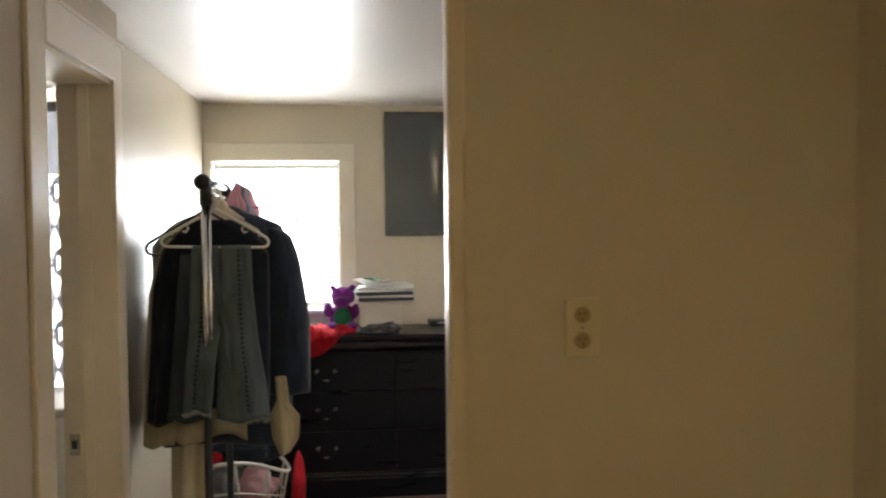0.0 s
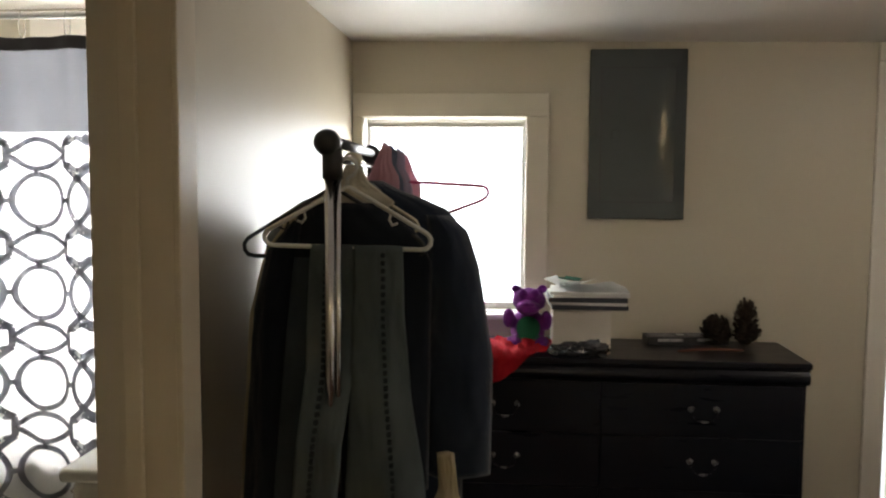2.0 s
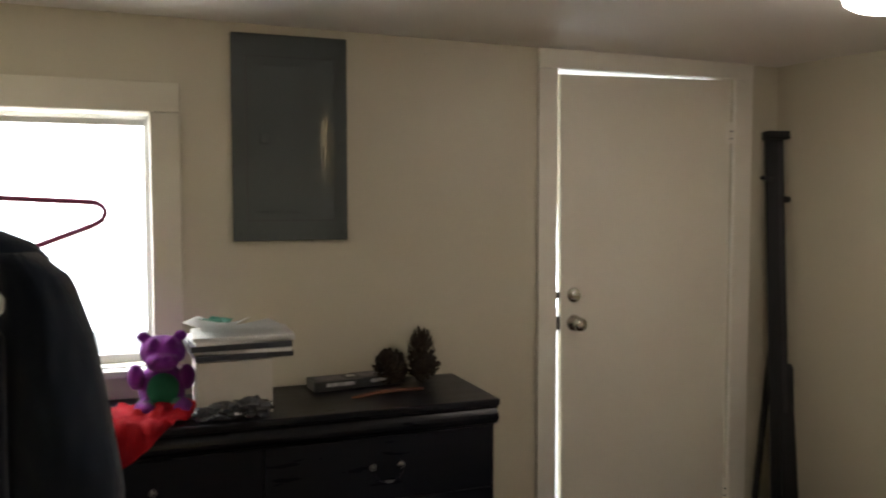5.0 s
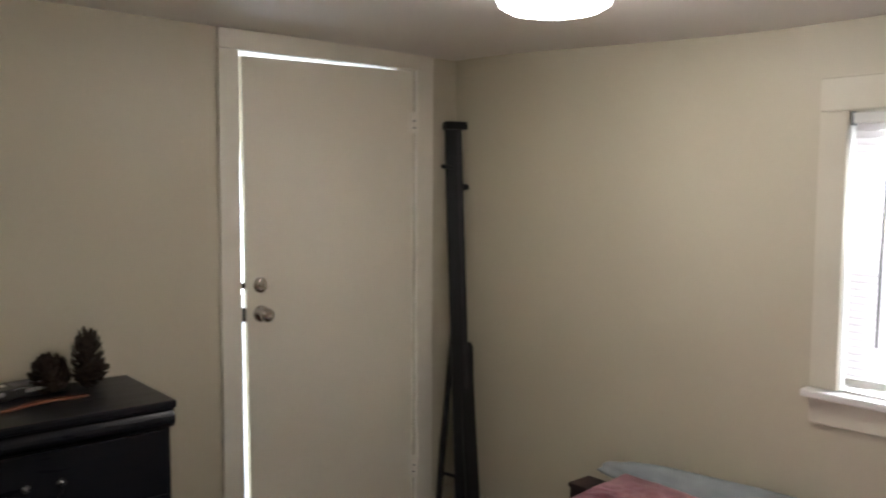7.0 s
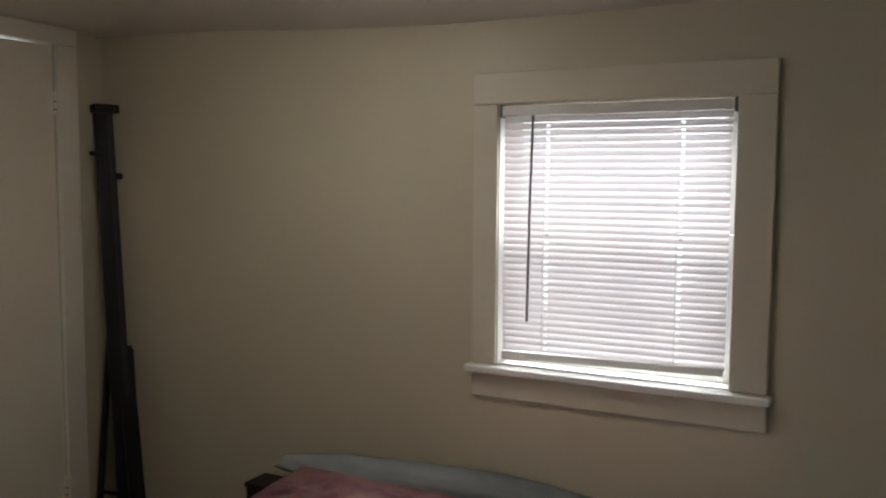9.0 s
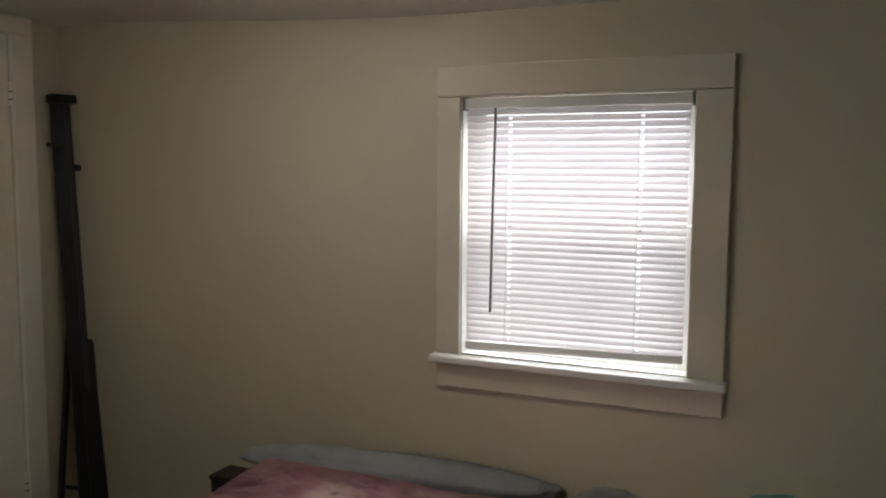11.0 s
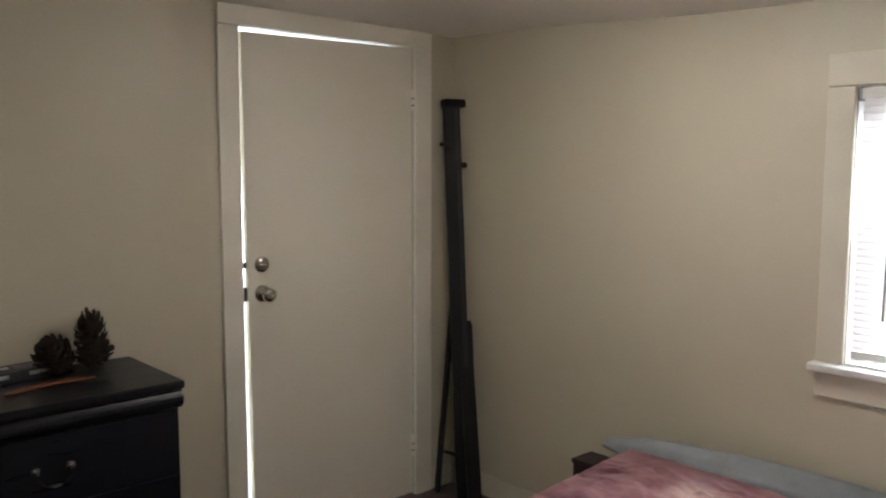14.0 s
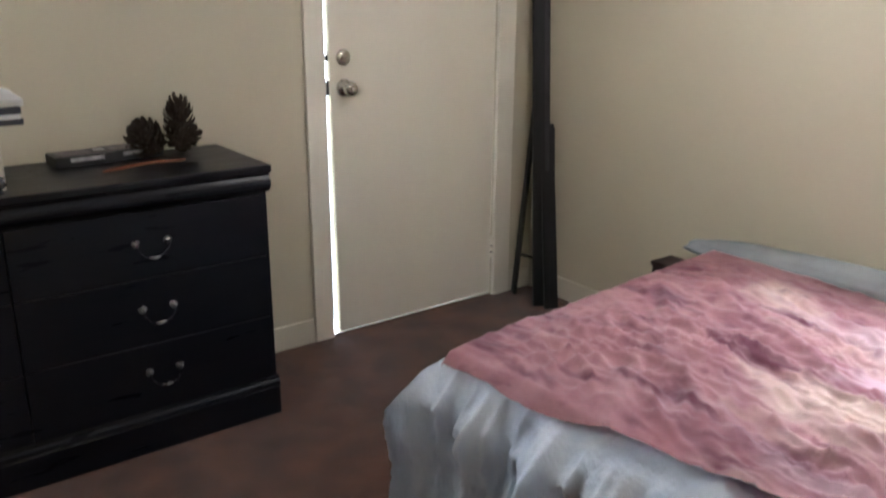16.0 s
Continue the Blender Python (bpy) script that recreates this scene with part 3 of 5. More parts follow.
part("bolt_tongue", box(2.252, 2.2835, 0.014, 0.028, 1.108, 1.130, 0.001), BLACK_PLASTIC, door)
part("bolt_tongue", box(2.252, 2.2845, 0.014, 0.028, 0.980, 1.034, 0.001), BLACK_PLASTIC, door)
for z, h in ((1.783, 0.045), (0.235, 0.05)):
    hg = part("hinge", lathe([(0.0075, -h), (0.0075, h)], (3.089, -0.003, z), None, 10), TRIM, door, "painted-over hinge")
    part("hinge_leaf", box(3.058, 3.087, 0.001, 0.0035, z - h, z + h, 0.001), TRIM, hg)
    part("hinge_leaf", box(3.0925, 3.115, -0.0215, -0.0182, z - h, z + h, 0.001), TRIM, hg)
    for dz in (-0.024, 0.006):
        part("knuckle_gap", lathe([(0.0079, -0.002), (0.0079, 0.002)], (3.089, -0.003, z + dz), None, 10), BLACK_PLASTIC, hg)

# electric panel
panel = thing("electric_panel", "grey enamelled electric breaker panel set in the wall", "electric panel", (1.21, 0, 1.36))
part("cover", box(1.008, 1.407, -0.018, -0.0005, 1.357, 2.063, 0.004), STEEL_GREY, panel)


def bent_flap():
    """The panel's thin door, sprung a little away from the cover along its free edge."""
    bm = bmesh.new()
    xs, zs = np.linspace(1.058, 1.357, 26), np.linspace(1.43, 1.985, 14)
    def out(x, z):
        a = max(0.0, (x - 1.255) / 0.102)
        return 0.0225 + 0.013 * a * a * (0.55 + 0.45 * math.sin((z - 1.43) / 0.555 * math.pi)) + 0.0006 * noise.noise(Vector((x * 14, z * 9, 2)))
    front, back = ([[bm.verts.new((x, -out(x, z) + d, z)) for z in zs] for x in xs] for d in (0, 0.0025))
    n, m = len(xs) - 1, len(zs) - 1
    for i in range(n):
        for j in range(m):
            bm.faces.new((front[i][j], front[i + 1][j], front[i + 1][j + 1], front[i][j + 1]))
            bm.faces.new((back[i][j], back[i][j + 1], back[i + 1][j + 1], back[i + 1][j]))
    for i in range(n):
        for j in (0, m):
            bm.faces.new((front[i][j], front[i + 1][j], back[i + 1][j], back[i][j]))
    for j in range(m):
        for i in (0, n):
            bm.faces.new((front[i][j], front[i][j + 1], back[i][j + 1], back[i][j]))
    return bm


flap = part("panel_door", bent_flap(), PANEL_DOOR, panel, smooth=True)
flap.data.set_sharp_from_angle(angle=radians(30))
# A black sheet paints the shade that lies round the flap's edge.
part("gap_shade", box(1.0545, 1.3605, -0.0194, -0.0182, 1.4265, 1.9885), BLACK_PLASTIC, panel, "black sheet for the shade in the gap round the panel door")
for z0, z1 in ((1.455, 1.46), (1.955, 1.96)):
    part("emboss", box(1.085, 1.25, -0.0242, -0.0222, z0, z1, 0.0008), STEEL_GREY, flap)
part("latch", box(1.10, 1.135, -0.028, -0.0237, 1.69, 1.73, 0.004), STEEL_GREY, flap)
for x in (1.03, 1.385):
    for z in (1.385, 2.035, 1.71):
        part("screw", lathe([(0.006, 0), (0.005, 0.003)], (x, -0.018, z), TX, 10), STEEL_GREY, panel)

# ceiling lamps
def ceiling_light(x, y, glow, label, r, drop):
    """A metal canopy on the ceiling, a short stem and a glowing glass bowl."""
    z = ceiling_z(x, y)
    lamp = thing("ceiling_light", label, "ceiling light", (x, y, z))
    part("canopy", lathe([(0.055, 0.012), (0.055, -0.010), (0.045, -0.018), (0.012, -0.022), (0.012, -drop - 0.004)], (x, y, z), None, 24), NICKEL, lamp, "worn metal canopy", True)
    part("dome", lathe([(0.02, -drop), (r * 0.86, -drop), (r * 0.97, -drop - 0.010), (r, -drop - 0.024), (r * 0.96, -drop - 0.040), (r * 0.80, -drop - 0.054), (r * 0.5, -drop - 0.063), (0.0, -drop - 0.067)], (x, y, z), None, 32), glow, lamp, "glowing frosted dome", True)


ceiling_light(2.44, -1.41, GLOW, "round flush ceiling light with a glowing frosted dome", 0.15, 0.030)
# The hall light is out of view, added to brighten partition and left wall.
ceiling_light(0.70, -5.35, HALL_GLOW, "unseen round hall light with a warm dome, added to light the hall", 0.15, 0.030)

# ---- dresser ----
DX0, DX1, DY0, DZ = 0.27, 1.80, -0.468, 0.852


def profile_bar(x0, x1, y, outline):
    """A moulding along x: outline gives (forward, height) pairs in front of y."""
    bm = bmesh.new()
    ends = [[bm.verts.new((x, y - f, z)) for f, z in outline] for x in (x0, x1)]
    n = len(outline)
    for i in range(n):
        bm.faces.new((ends[0][i], ends[0][(i + 1) % n], ends[1][(i + 1) % n], ends[1][i]))
    bm.faces.new(ends[0])
    bm.faces.new(ends[1][::-1])
    return bm


def bail_pull(x, y, z, parent):
    """Two rosettes with a hanging bail."""
    pull = part("pull", tube([(x - 0.046, y - 0.012, z), (x - 0.046, y - 0.017, z - 0.018), (x - 0.03, y - 0.019, z - 0.037), (x - 0.016, y - 0.019, z - 0.043), (x + 0.016, y - 0.019, z - 0.043), (x + 0.03, y - 0.019, z - 0.037), (x + 0.046, y - 0.017, z - 0.018), (x + 0.046, y - 0.012, z)], 0.0024, 8), BLACKWOOD, parent, "dark bail pull with pewter fittings", True)
    for dx in (-0.046, 0.046):
        part("rosette", lathe([(0.012, 0), (0.0125, 0.003), (0.008, 0.007), (0.005, 0.012), (0.003, 0.013)], (x + dx, y, z), TX, 14), PEWTER, pull, smooth=True)
    part("grip", tube([(x - 0.015, y - 0.019, z - 0.043), (x, y - 0.019, z - 0.0445), (x + 0.015, y - 0.019, z - 0.043)], lambda s: 0.0036 + 0.002 * math.sin(s * math.pi), 8), PEWTER, pull, smooth=True)


PEWTER = surface("pewter", (0.42, 0.41, 0.39), (0.12, 0.115, 0.11), 0.28, 80, 90, 0.05, metal=1)
dresser = thing("dresser", "black lacquered six-drawer dresser with bail pulls", "dresser", ((DX0 + DX1) / 2, -0.24, 0))
part("top", box(DX0 - 0.004, DX1, DY0, -0.035, 0.828, DZ, 0.005), BLACKWOOD, dresser)
part("body", box(DX0 + 0.012, DX1 - 0.014, DY0 + 0.022, -0.04, 0.06, 0.8275, 0.003), BLACKWOOD, dresser)
part("cornice", profile_bar(DX0 + 0.002, DX1 - 0.006, DY0 + 0.022, [(0, 0.8275), (0.012, 0.8275), (0.010, 0.818), (0.014, 0.812), (0.021, 0.804), (0.023, 0.794), (0.021, 0.784), (0.013, 0.776), (0.008, 0.770), (0.0, 0.766)]), BLACKWOOD, dresser, smooth=False)
part("plinth", box(DX0 + 0.002, DX1 - 0.008, DY0 + 0.008, -0.04, 0.0, 0.105, 0.006), BLACKWOOD, dresser)
part("plinth_moulding", profile_bar(DX0 + 0.002, DX1 - 0.008, DY0 + 0.022, [(0, 0.1055), (0.014, 0.1055), (0.012, 0.118), (0.006, 0.126), (0.003, 0.136), (0.0, 0.138)]), BLACKWOOD, dresser)
for x0, x1 in ((0.300, 1.035), (1.039, 1.770)):
    for z0, z1, zh in ((0.562, 0.763, 0.670), (0.356, 0.559, 0.470), (0.142, 0.353, 0.269)):
        d = part("drawer", box(x0, x1, DY0 + 0.009, DY0 + 0.021, z0, z1, 0.002), BLACKWOOD, dresser)
        bail_pull((x0 + x1) / 2 + 0.012, DY0 + 0.009, zh, d)

# ---- things on the dresser ----
def two_tone_plush():
    """Purple pile with a green belly patch."""
    m = surface("two_tone_plush", (0.22, 0.028, 0.27), (0.13, 0.014, 0.17), 0.95, 25, 380, 1.0, spec=0.1, sheen=0.12)
    t = m.node_tree
    b = t.nodes["Principled BSDF"]
    coord, far, edge, mix = t.nodes.new("ShaderNodeTexCoord"), t.nodes.new("ShaderNodeVectorMath"), t.nodes.new("ShaderNodeMapRange"), t.nodes.new("ShaderNodeMix")
    far.operation = "DISTANCE"
    far.inputs[1].default_value = (0.765, -0.3235, 0.934)
    edge.inputs["From Min"].default_value, edge.inputs["From Max"].default_value = 0.052, 0.056
    mix.data_type = "RGBA"
    mix.inputs["A"].default_value = (0.025, 0.16, 0.085, 1)
    t.links.new(coord.outputs["Object"], far.inputs[0])
    t.links.new(far.outputs["Value"], edge.inputs["Value"])
    t.links.new(edge.outputs[0], mix.inputs["Factor"])
    t.links.new(b.inputs["Base Color"].links[0].from_socket, mix.inputs["B"])
    t.links.new(mix.outputs["Result"], b.inputs["Base Color"])
    return m


# plush toy: one plain shape
bm = lump((0.762, -0.25, 0.915), (0.062, 0.055, 0.072), 0.06, 3, 1)
for c, s in (((0.765, -0.262, 1.018), (0.062, 0.052, 0.046)), ((0.762, -0.312, 0.998), (0.044, 0.034, 0.026)), ((0.718, -0.255, 1.058), (0.018, 0.011, 0.015)), ((0.812, -0.255, 1.058), (0.018, 0.011, 0.015)), ((0.750, -0.340, 1.012), (0.012, 0.010, 0.009)), ((0.776, -0.340, 1.012), (0.012, 0.010, 0.009)),
             ((0.695, -0.275, 0.955), (0.022, 0.026, 0.036)), ((0.826, -0.275, 0.948), (0.022, 0.026, 0.036)), ((0.715, -0.315, 0.877), (0.03, 0.045, 0.024)), ((0.808, -0.315, 0.877), (0.03, 0.045, 0.024)), ((0.742, -0.298, 1.045), (0.016, 0.013, 0.019)), ((0.786, -0.298, 1.045), (0.016, 0.013, 0.019))):
    join(bm, lump(c, s, 0.06, 3, s[0] * 50, 2))
moved(bm, Matrix.Translation((0.762, -0.25, 0.853)) @ Matrix.Scale(1.13, 4) @ Matrix.Translation((-0.762, 0.25, -0.853)))
toy = solid("plush_toy", bm, two_tone_plush(), "purple plush toy with a green belly sitting on the dresser", "plush toy", smooth=True)
fuse = toy.modifiers.new("fuse", "REMESH")
fuse.mode, fuse.voxel_size, fuse.use_smooth_shade = "VOXEL", 0.0045, True

carton = thing("carton", "small white cardboard carton on the dresser", "box", (0.965, -0.28, 0.852))
part("carton_body", box(0.857, 1.078, -0.38, -0.17, 0.853, 1.016, 0.002), CARTON, carton)
part("flap", moved(box(-0.11, 0.11, -0.105, 0.105, -0.0012, 0.0012, 0.0005), pose(0.9675, -0.275, 1.0185, 0, 0.4, 0)), CARTON, carton)
z = 1.0215
for k, (w, d, h, turn, mat, label) in enumerate(((0.29, 0.215, 0.017, 3, DARK_PAPER, "dark magazine in a stack on a carton"), (0.285, 0.21, 0.011, -4, PAPER, "white magazine in a stack on a carton"), (0.30, 0.22, 0.018, 2, DARK_PAPER, "dark magazine in a stack on a carton"), (0.295, 0.215, 0.009, 5, PAPER, "white magazine in a stack on a carton"), (0.30, 0.22, 0.012, -2, PAPER, "white magazine in a stack on a carton"))):
    solid("magazine", moved(box(-w / 2, w / 2, -d / 2, d / 2, 0, h, 0.0015), pose(0.992 + 0.008 * math.sin(k * 2.1), -0.28, z, 0, 0, turn)), mat, label, "magazine", "magazines on the carton")
    z += h + 0.0006


def loose_sheet(x, y, z, w, d, turn, mat, label, curl, seed):
    bm = bmesh.new()
    n = 10
    v = [[bm.verts.new(((i / n - 0.5) * w, (j / n - 0.5) * d, curl * ((i / n - 0.5) ** 2 * 4 + 0.3 * noise.noise(Vector((i * 0.4, j * 0.4, seed))) + 0.35))) for j in range(n + 1)] for i in range(n + 1)]
    for i in range(n):
        for j in range(n):
            bm.faces.new((v[i][j], v[i + 1][j], v[i + 1][j + 1], v[i][j + 1]))
    bmesh.ops.solidify(bm, geom=bm.faces[:], thickness=0.0012)
    return solid("paper_sheet", moved(bm, pose(x, y, z, 0, 0, turn)), mat, label, "paper", "loose papers on the stack", smooth=True)


loose_sheet(0.99, -0.27, z + 0.002, 0.25, 0.19, 8, PAPER, "loose white paper sheet on the magazine stack", 0.012, 1)
loose_sheet(0.925, -0.29, z + 0.014, 0.17, 0.14, -24, PAPER, "crumpled white paper sheet on the magazine stack", 0.02, 5)
loose_sheet(0.92, -0.31, z + 0.034, 0.05, 0.10, 35, GREEN_PAPER, "green printed slip on the magazine stack", 0.010, 9)

bm = lump((0.93, -0.415, 0.875), (0.062, 0.032, 0.026), 0.5, 3.5, 2)
join(bm, lump((1.01, -0.41, 0.878), (0.06, 0.032, 0.030), 0.55, 3.5, 7))
join(bm, lump((0.872, -0.418, 0.872), (0.03, 0.026, 0.022), 0.5, 3.5, 4))
solid("crumpled_wrapper", bm, CELLO, "crumpled dark shiny wrapper in front of the carton", "wrapper")

# red cloth hanging over the front edge
bm = bmesh.new()
n, m2 = 26, 22
grid = []
for i in range(n + 1):
    col = []
    for j in range(m2 + 1):
        u, v = i / n, j / m2
        x = 0.55 + 0.305 * u + 0.012 * noise.noise(Vector((u * 5, v * 5, 3)))
        reach = 0.235 + 0.05 * math.sin(u * 4 + 0.6) - 0.1 * u * u
        s = v * reach
        over = max(0.0, s - 0.17)
        y = -0.30 - min(s, 0.17) - (0.012 if over > 0 else 0) - 0.008 * noise.noise(Vector((u * 9, v * 4, 1)))
        fold = 0.034 * abs(noise.noise(Vector((u * 8, v * 6, 7)))) + 0.012 * abs(noise.noise(Vector((u * 18, v * 10, 2))))
        zz = 0.8545 + (fold + 0.03 * (1 - v) if over == 0 else 0.004) - over
        col.append(bm.verts.new((x, y - (fold * 0.6 if over else 0), zz)))
    grid.append(col)
for i in range(n):
    for j in range(m2):
        bm.faces.new((grid[i][j], grid[i + 1][j], grid[i + 1][j + 1], grid[i][j + 1]))
bmesh.ops.solidify(bm, geom=bm.faces[:], thickness=0.003)
solid("red_shirt", bm, RED_CLOTH, "crumpled red shirt hanging over the dresser's front edge", "shirt", smooth=True)

# two black cases with printed labels
for k, (x, y, turn) in enumerate(((1.335, -0.125, 4), (1.492, -0.10, 7))):
    m = pose(x, y, 0.853, 0, 0, turn)
    case = thing("video_case", "black plastic video case lying on the dresser", "video case", (x, y, 0.853), "video cases on the dresser")
    part("shell", moved(box(-0.092, 0.082, -0.052, 0.052, 0, 0.034, 0.003), m), BLACK_PLASTIC, case)
    part("label_strip", moved(box(-0.05, 0.050, -0.0532, -0.0522, 0.016, 0.028), m), LABEL, case, "white spine label")
    part("cover_print", moved(box(-0.075, 0.02, -0.03, 0.035, 0.0342, 0.0348), m), surface("faded_print", (0.20, 0.16, 0.165), (0.08, 0.07, 0.08), 0.35, 30), case, "faded pink cover print")
    part("cover_print", moved(box(0.04, 0.07, 0.0, 0.03, 0.0342, 0.0348), m), GREEN_PAPER if k else PAPER, case)

# tan strap
bm = bmesh.new()
rows = []
for i in range(25):
    u = i / 24
    x = 1.345 + 0.262 * u
    y = -0.300 + 0.045 * u + 0.012 * math.sin(u * math.pi)
    w = 0.014 * min(1, 6 * u + 0.35, 6 * (1 - u) + 0.35)
    zz = 0.8535 + 0.004 * math.sin(u * 3.1) ** 2
    rows.append([bm.verts.new((x + 0.1 * dy, y + dy, zz + dz)) for dy, dz in ((-w, 0), (w, 0), (w, 0.005), (-w, 0.005))])
for a, b in zip(rows, rows[1:]):
    for k in range(4):
        bm.faces.new((a[k], a[(k + 1) % 4], b[(k + 1) % 4], b[k]))
bm.faces.new(rows[0])
bm.faces.new(rows[-1][::-1])
solid("leather_strap", bm, LEATHER, "narrow tan leather strap lying on the dresser", "strap")


# pine cones
def pine_cone(where, turn, length, width, seed):
    rnd = random.Random(seed)
    cone = thing("pine_cone", "open dry brown pine cone on the dresser", "pine cone", where, "pine cones on the dresser")
    m = Matrix.Translation(where) @ turn
    part("core", moved(lathe([(0.2 * width, 0), (0.27 * width, 0.2 * length), (0.22 * width, 0.6 * length), (0.07 * width, 0.95 * length)], sides=10), m), CONE, cone)
    bm = bmesh.new()
    count = 76
    for i in range(count):
        s = i / count
        a = i * 2.39996
        prof = math.sin((0.22 + 0.66 * s) * math.pi) ** 0.6
        reach = 0.5 * width * max(prof, 0.12) * rnd.uniform(0.9, 1.08)
        hgt = length * (0.04 + 0.9 * s)
        lift = radians(6 + 40 * s + rnd.uniform(-7, 7))
        ca, sa = math.cos(a), math.sin(a)
        wid = 0.11 * width * (1 - 0.45 * s)
        pts = []
        for f, ww, th in ((0.25, 0.45, 0.0), (0.7, 0.85, 0.002), (0.92, 1.0, 0.004), (1.0, 0.5, 0.010 * width / 0.1)):
            r = reach * f * math.cos(lift) + 0.12 * width * (1 - f)
            h = hgt + reach * f * math.sin(lift)
            for sgn in (-1, 1):
                pts.append((r * ca - sgn * wid * ww * sa, r * sa + sgn * wid * ww * ca, h + th))
        top = [bm.verts.new(p) for p in pts]
        low = [bm.verts.new((p[0], p[1], p[2] - 0.035 * width)) for p in pts]
        for k in range(3):
            q = (2 * k, 2 * k + 1, 2 * k + 3, 2 * k + 2)
            bm.faces.new([top[j] for j in q])
            bm.faces.new([low[j] for j in q[::-1]])
            bm.faces.new((top[2 * k], top[2 * k + 2], low[2 * k + 2], low[2 * k]))
            bm.faces.new((top[2 * k + 1], low[2 * k + 1], low[2 * k + 3], top[2 * k + 3]))
        bm.faces.new((top[6], top[7], low[7], low[6]))
    tagged(part("scale", moved(bm, m), CONE, cone), kind="stuff")
    return cone


pine_cone((1.652, -0.105, 0.858), pose(0, 0, 0, 4, -2, 0), 0.165, 0.112, 1)
pine_cone((1.545, -0.130, 0.868), pose(0, 0, 0, 10, -30, 20), 0.085, 0.125, 2)
pine_cone((1.600, -0.185, 0.882), pose(0, 0, 0, 50, 20, 60), 0.085, 0.082, 3)


# ---- clothes rack ----
def cloth(left, right, z_top, z_bot, y, thick, folds, amp, seed, nu=40, nv=36, hem=0.01, top_dip=0.0, tilt=0.0):
    """A hanging garment as a closed body. left, right: its outline as functions of the way down; folds deepen downward."""
    bm = bmesh.new()
    sheets = []
    for side in (-1, 1):
        sheet = []
        for i in range(nu + 1):
            u = i / nu
            col = []
            for j in range(nv + 1):
                v = j / nv
                x = left(v) + (right(v) - left(v)) * u
                puff = math.sin(math.pi * min(max(u, 0.0), 1.0)) ** 0.5
                wave = amp * (0.25 + 0.75 * v) * (math.sin(folds * u * 2 * math.pi + seed + 1.3 * math.sin(3 * v + seed)) + 0.6 * noise.noise(Vector((u * 5, v * 2.5, seed))))
                crumple = 0.004 * noise.fractal(Vector((u * 9, v * 12, seed)), 1, 2, 3)
                z = z_top + (z_bot - z_top) * v - top_dip * abs(u - 0.5) * 2 * (1 - v) + hem * v * math.sin(u * 7 + seed)
                col.append(bm.verts.new((x, y + tilt * (u - 0.5) + side * thick * 0.5 * puff + wave + crumple, z)))
            sheet.append(col)
        sheets.append(sheet)
    f, b = sheets
    for i in range(nu):
        for j in range(nv):
            bm.faces.new((f[i][j], f[i][j + 1], f[i + 1][j + 1], f[i + 1][j]))
            bm.faces.new((b[i][j], b[i + 1][j], b[i + 1][j + 1], b[i][j + 1]))
        bm.faces.new((f[i][0], f[i + 1][0], b[i + 1][0], b[i][0]))
        bm.faces.new((f[i][nv], b[i][nv], b[i + 1][nv], f[i + 1][nv]))
    bmesh.ops.remove_doubles(bm, verts=bm.verts, dist=0.0004)
    return bm


def curve_of(*keys):
    """A smooth outline through (way down, value) pairs."""
    xs, ys = zip(*keys)
    return lambda v: float(np.interp(v, xs, ys))


def hanger(x, y, z, half, drop, material, label, tilt=0.0, r=0.0042, notch=True):
    """A tubular plastic hanger; z: height of its neck."""
    h = thing("clothes_hanger", label, "hanger", (x, y, z), "hangers on the rack")
    m = pose(x, y, z, 0, tilt, 0)
    P = lambda *q: m @ Vector(q)
    hook = [P(0, 0, 0), P(0, 0, 0.018)] + [P(0.019 * math.sin(a), 0.0, 0.040 - 0.021 * math.cos(a)) for a in [radians(d) for d in range(20, 250, 23)]]
    part("hook", tube(hook, r * 0.8, 7), material, h, smooth=True)
    tip = drop * 0.98
    body = [P(0, 0, 0), P(-half * 0.5, 0, -tip * 0.45), P(-half * 0.88, 0, -tip * 0.80), P(-half * 0.96, 0, -tip * 0.88), P(-half * 0.995, 0, -tip * 0.97), P(-half * 0.99, 0, -tip * 1.07), P(-half * 0.95, 0, -tip * 1.145), P(-half * 0.88, 0, -tip * 1.17), P(0, 0, -tip * 1.17), P(half * 0.88, 0, -tip * 1.17), P(half * 0.95, 0, -tip * 1.145), P(half * 0.99, 0, -tip * 1.07), P(half * 0.995, 0, -tip * 0.97), P(half * 0.96, 0, -tip * 0.88), P(half * 0.88, 0, -tip * 0.80), P(half * 0.5, 0, -tip * 0.45)]
    part("frame", tube(body, r, 7, True), material, h, smooth=True)
    if notch:
        for s in (-1, 1):
            part("strap_hook", tube([P(s * half * 0.52, 0, -tip * 0.5), P(s * half * 0.5, 0, -tip * 0.62), P(s * half * 0.54, 0, -tip * 0.72), P(s * half * 0.6, 0, -tip * 0.68)], r * 0.6, 6), material, h)
    return h


